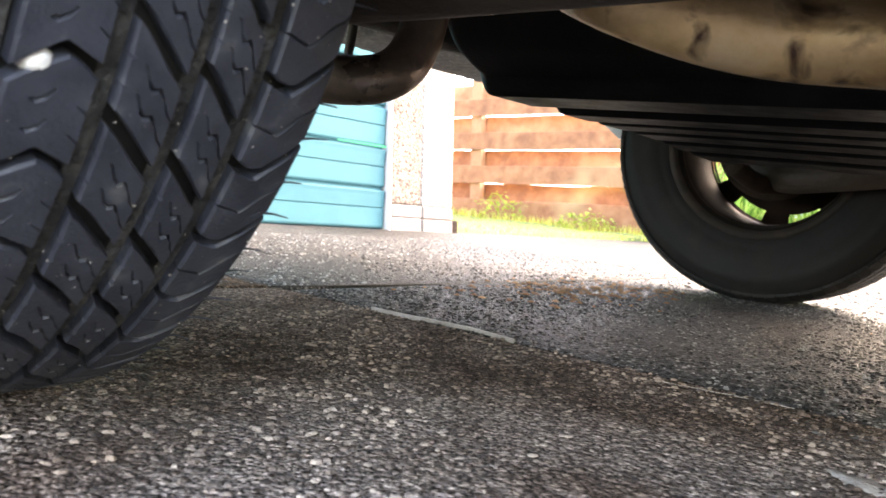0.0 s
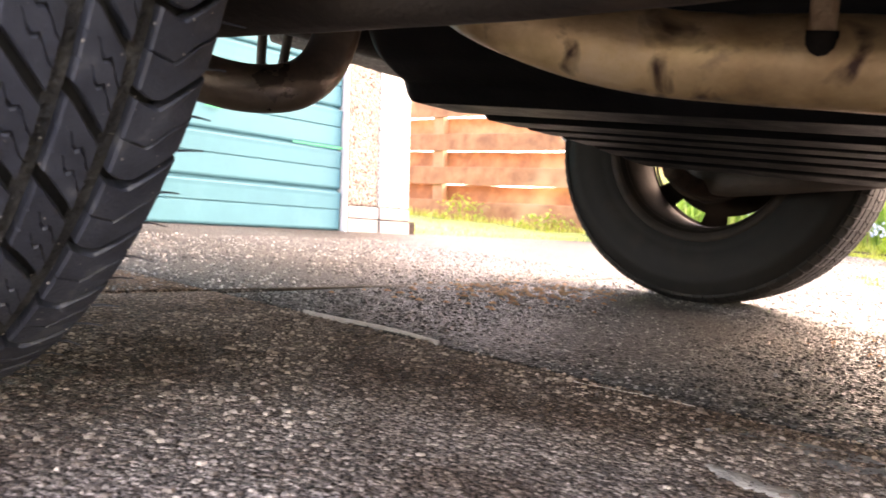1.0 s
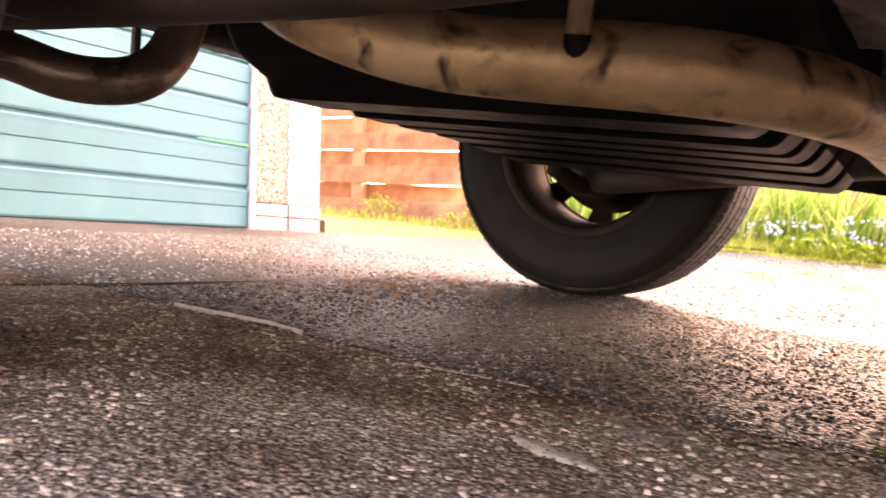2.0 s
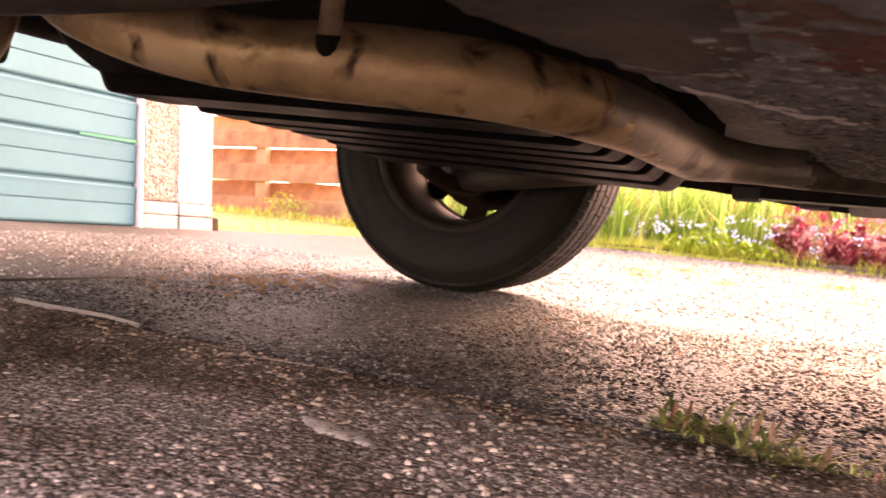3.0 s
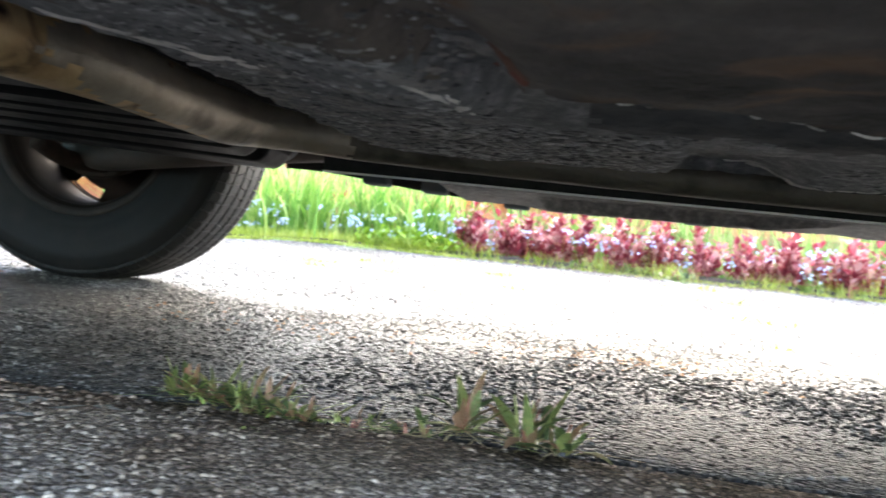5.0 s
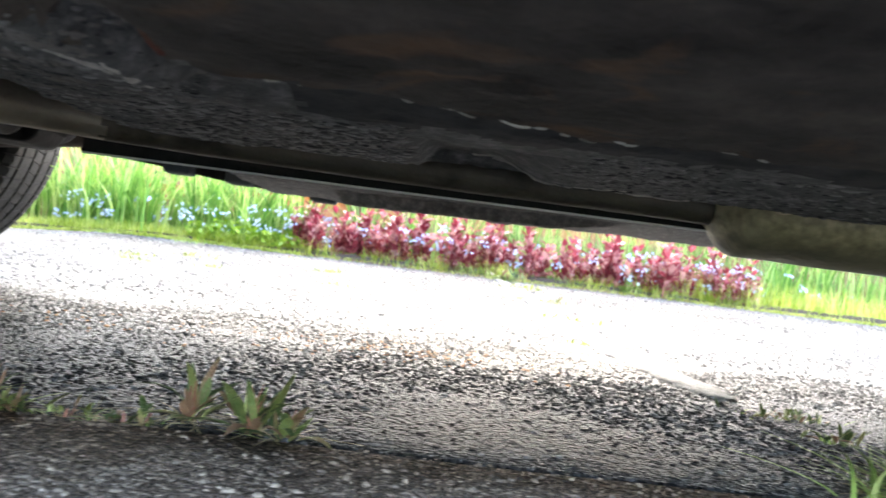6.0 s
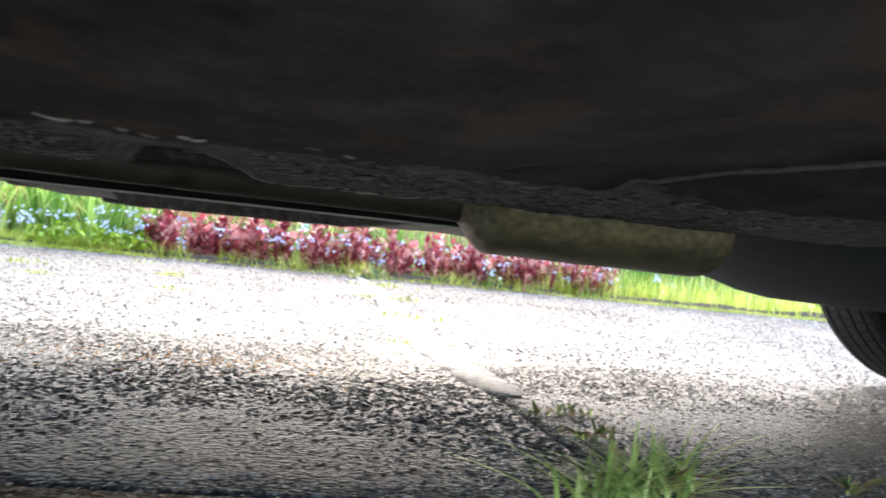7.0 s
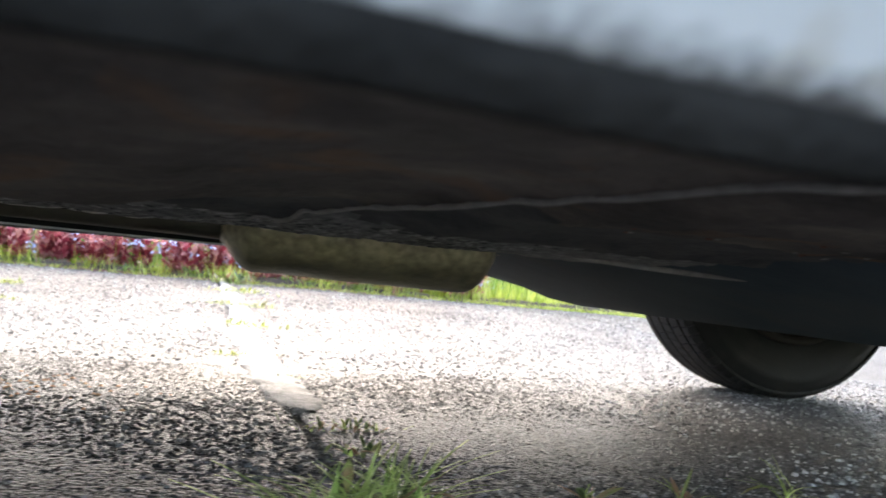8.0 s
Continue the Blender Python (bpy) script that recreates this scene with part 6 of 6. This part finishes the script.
# ---- weeds and grass in the joints ----
def weed(name, x, y, blades, leaves, height, spread, seed, label, stalks=0, broad=0.2, sprawl=0.8, dry=0, wide=1.0, leaf="weed"):
    """A weed rooted in a joint: thin blades, broad leaves, reddish stalks and dry bits, each its own part."""
    g = random.Random(seed)
    root = new(name)
    root.matrix_basis = SITE @ pose(x, y, drive_height(x, y))
    bv, bf, lv, lf, sv, sf, dv, df = [], [], [], [], [], [], [], []
    for _ in range(blades):
        h = height * g.uniform(0.35, 1.1)
        add_blade(bv, bf, (g.gauss(0, spread * 0.3), g.gauss(0, spread * 0.12), -0.006), g.uniform(0, 6.283), h, g.uniform(0.0026, 0.0046) * wide, g.uniform(0.2, 1.7) * sprawl * height, 6, g.uniform(0.1, 0.65))
    for _ in range(int(leaves * 1.8)):
        a = g.uniform(0, 6.283)
        add_leaf(lv, lf, (g.gauss(0, spread * 0.27), g.gauss(0, spread * 0.10), g.uniform(-0.004, height * 0.18)), a, g.uniform(0.25, 1.35), height * g.uniform(0.35, 1.0), height * broad * g.uniform(0.45, 1.0), 0.4, g.uniform(-0.05, 0.35))
    for _ in range(stalks):
        add_blade(sv, sf, (g.gauss(0, spread * 0.1), g.gauss(0, spread * 0.08), -0.004), g.uniform(0, 6.283), height * g.uniform(0.3, 0.8), 0.0045, height * 0.2, 3)
    for _ in range(dry):
        add_blade(dv, df, (g.gauss(0, spread * 0.35), g.gauss(0, spread * 0.14), -0.003), g.uniform(0, 6.283), height * g.uniform(0.15, 0.6), 0.0026, height * g.uniform(0.5, 1.5), 4, 0.6)
    for nm, v, f, m in (("grass", bv, bf, M["tuft"]), ("foliage", lv, lf, M[leaf]), ("stalk", sv, sf, M["weed_red"]), ("dead_grass", dv, df, M["dry"])):
        if v:
            tagged(mesh_object(nm, v, f, m, root), kind="stuff")
    return tagged(root, label, "weed", "weeds in the slab joints")


weed("small_weed", 0.680, -0.207, 4, 11, 0.035, 0.024, 1, "small green and reddish weed in a slab joint", 4, 0.27, 0.8, 4)
weed("small_weed", 0.712, -0.218, 20, 28, 0.036, 0.05, 2, "low tuft of green weeds in a slab joint", 2, 0.22, 0.9, 10)
weed("small_weed", 0.748, -0.228, 26, 26, 0.033, 0.06, 20, "low tuft of green weeds in a slab joint", 1, 0.21, 1.0, 14)
weed("small_weed", 0.786, -0.240, 24, 20, 0.026, 0.06, 3, "low tuft of yellowing weeds in a slab joint", 2, 0.3, 1.0, 40)
weed("small_weed", 0.778, -0.298, 2, 4, 0.016, 0.02, 25, "single yellowing sprig on the slab", 0, 0.3, 1.0, 8)
weed("small_weed", 0.832, -0.238, 14, 8, 0.020, 0.08, 4, "low dry yellowish moss and grass in a joint", 2, 0.28, 1.0, 80)
weed("small_weed", 0.876, -0.232, 16, 10, 0.022, 0.07, 7, "low yellowish grass in a slab joint", 2, 0.28, 1.0, 60)
weed("leafy_weed", 0.914, -0.205, 4, 8, 0.050, 0.018, 5, "upright green weed with broad leaves in a joint", 2, 0.25, 0.6, 20)
weed("leafy_weed", 0.966, -0.224, 3, 9, 0.058, 0.024, 6, "larger green and reddish dock-like weed in a joint", 7, 0.22, 0.6, 10)
weed("small_weed", 0.990, -0.236, 2, 9, 0.036, 0.024, 21, "low yellow-green leaves beside a dock-like weed", 2, 0.32, 0.8, 6)
weed("grass_tuft", 1.490, -0.205, 85, 0, 0.060, 0.08, 8, "tuft of bright sprawling green grass in a joint", 0, 0.2, 1.15, 20, 1.45)
weed("grass_tuft", 1.540, -0.168, 80, 8, 0.064, 0.07, 9, "tuft of bright green grass in a joint", 0, 0.2, 1.0, 18, 1.45)
weed("small_weed", 1.556, 0.03, 14, 12, 0.030, 0.05, 10, "small dark green weed beside the mortar strip", 0, 0.26, 0.6)
weed("small_weed", 1.565, 0.17, 30, 34, 0.020, 0.09, 11, "mossy low weeds at the mortar strip's end", 0, 0.25, 0.8, 14)
weed("leafy_weed", 1.735, -0.150, 1, 5, 0.040, 0.012, 12, "small pale green weed in a slab joint", 1, 0.3)
weed("leafy_weed", 1.845, -0.150, 6, 7, 0.044, 0.03, 13, "small reddish-green weed in a slab joint", 4, 0.2)
weed("small_weed", 1.985, -0.130, 10, 2, 0.055, 0.02, 27, "thin green grass in a slab joint", 0, 0.2, 0.9)
weed("small_weed", 1.555, 0.95, 20, 10, 0.016, 0.06, 14, "yellow moss beside the mortar strip", 1, 0.25, 1.0, 14)
weed("small_weed", 1.548, 0.62, 10, 8, 0.012, 0.05, 24, "yellow moss beside the mortar strip", 1, 0.25, 1.0, 16)
weed("small_weed", 1.62, 2.2, 40, 10, 0.05, 0.1, 15, "small bright grass tuft in a joint", 1)
weed("small_weed", 1.60, 3.4, 60, 20, 0.10, 0.14, 16, "bright yellow-green weed where joint meets border", 1)
weed("small_weed", 0.55, 3.0, 40, 4, 0.03, 0.14, 17, "small bright grass tuft on the drive", 0)
weed("small_weed", -0.05, 3.35, 60, 6, 0.04, 0.18, 18, "small bright grass tuft on the drive", 0)
weed("small_weed", -0.5, 3.45, 60, 6, 0.04, 0.2, 19, "small bright grass tuft on the drive", 0)
for k, (x, y, size) in enumerate(((0.15, 1.92, 0.020), (0.24, 2.36, 0.024), (0.39, 2.0, 0.018), (0.83, 1.87, 0.016), (0.75, 2.38, 0.026), (0.09, 2.11, 0.018), (1.50, 2.22, 0.024), (1.545, 1.57, 0.026), (1.46, 0.92, 0.014), (1.59, 2.79, 0.04))):
    weed("small_weed", x, y, 16, 24, size * 1.2, size * 6, 40 + k, "tiny yellow-green tuft in a crack of the drive", 0, 0.3, 0.9, 10, 1.5, "moss_leaf")
for k, (x, y, size) in enumerate(((0.62, 3.66, 0.10), (1.08, 3.65, 0.09), (1.36, 3.66, 0.12), (1.98, 3.66, 0.10), (2.30, 3.66, 0.15), (2.55, 3.66, 0.12), (2.86, 3.67, 0.15))):
    weed("grass_tuft", x, y, 34, 4, size, 0.12, 60 + k, "bright green grass among the red-leaved plants", 0, 0.15, 0.6, 16, 1.8)
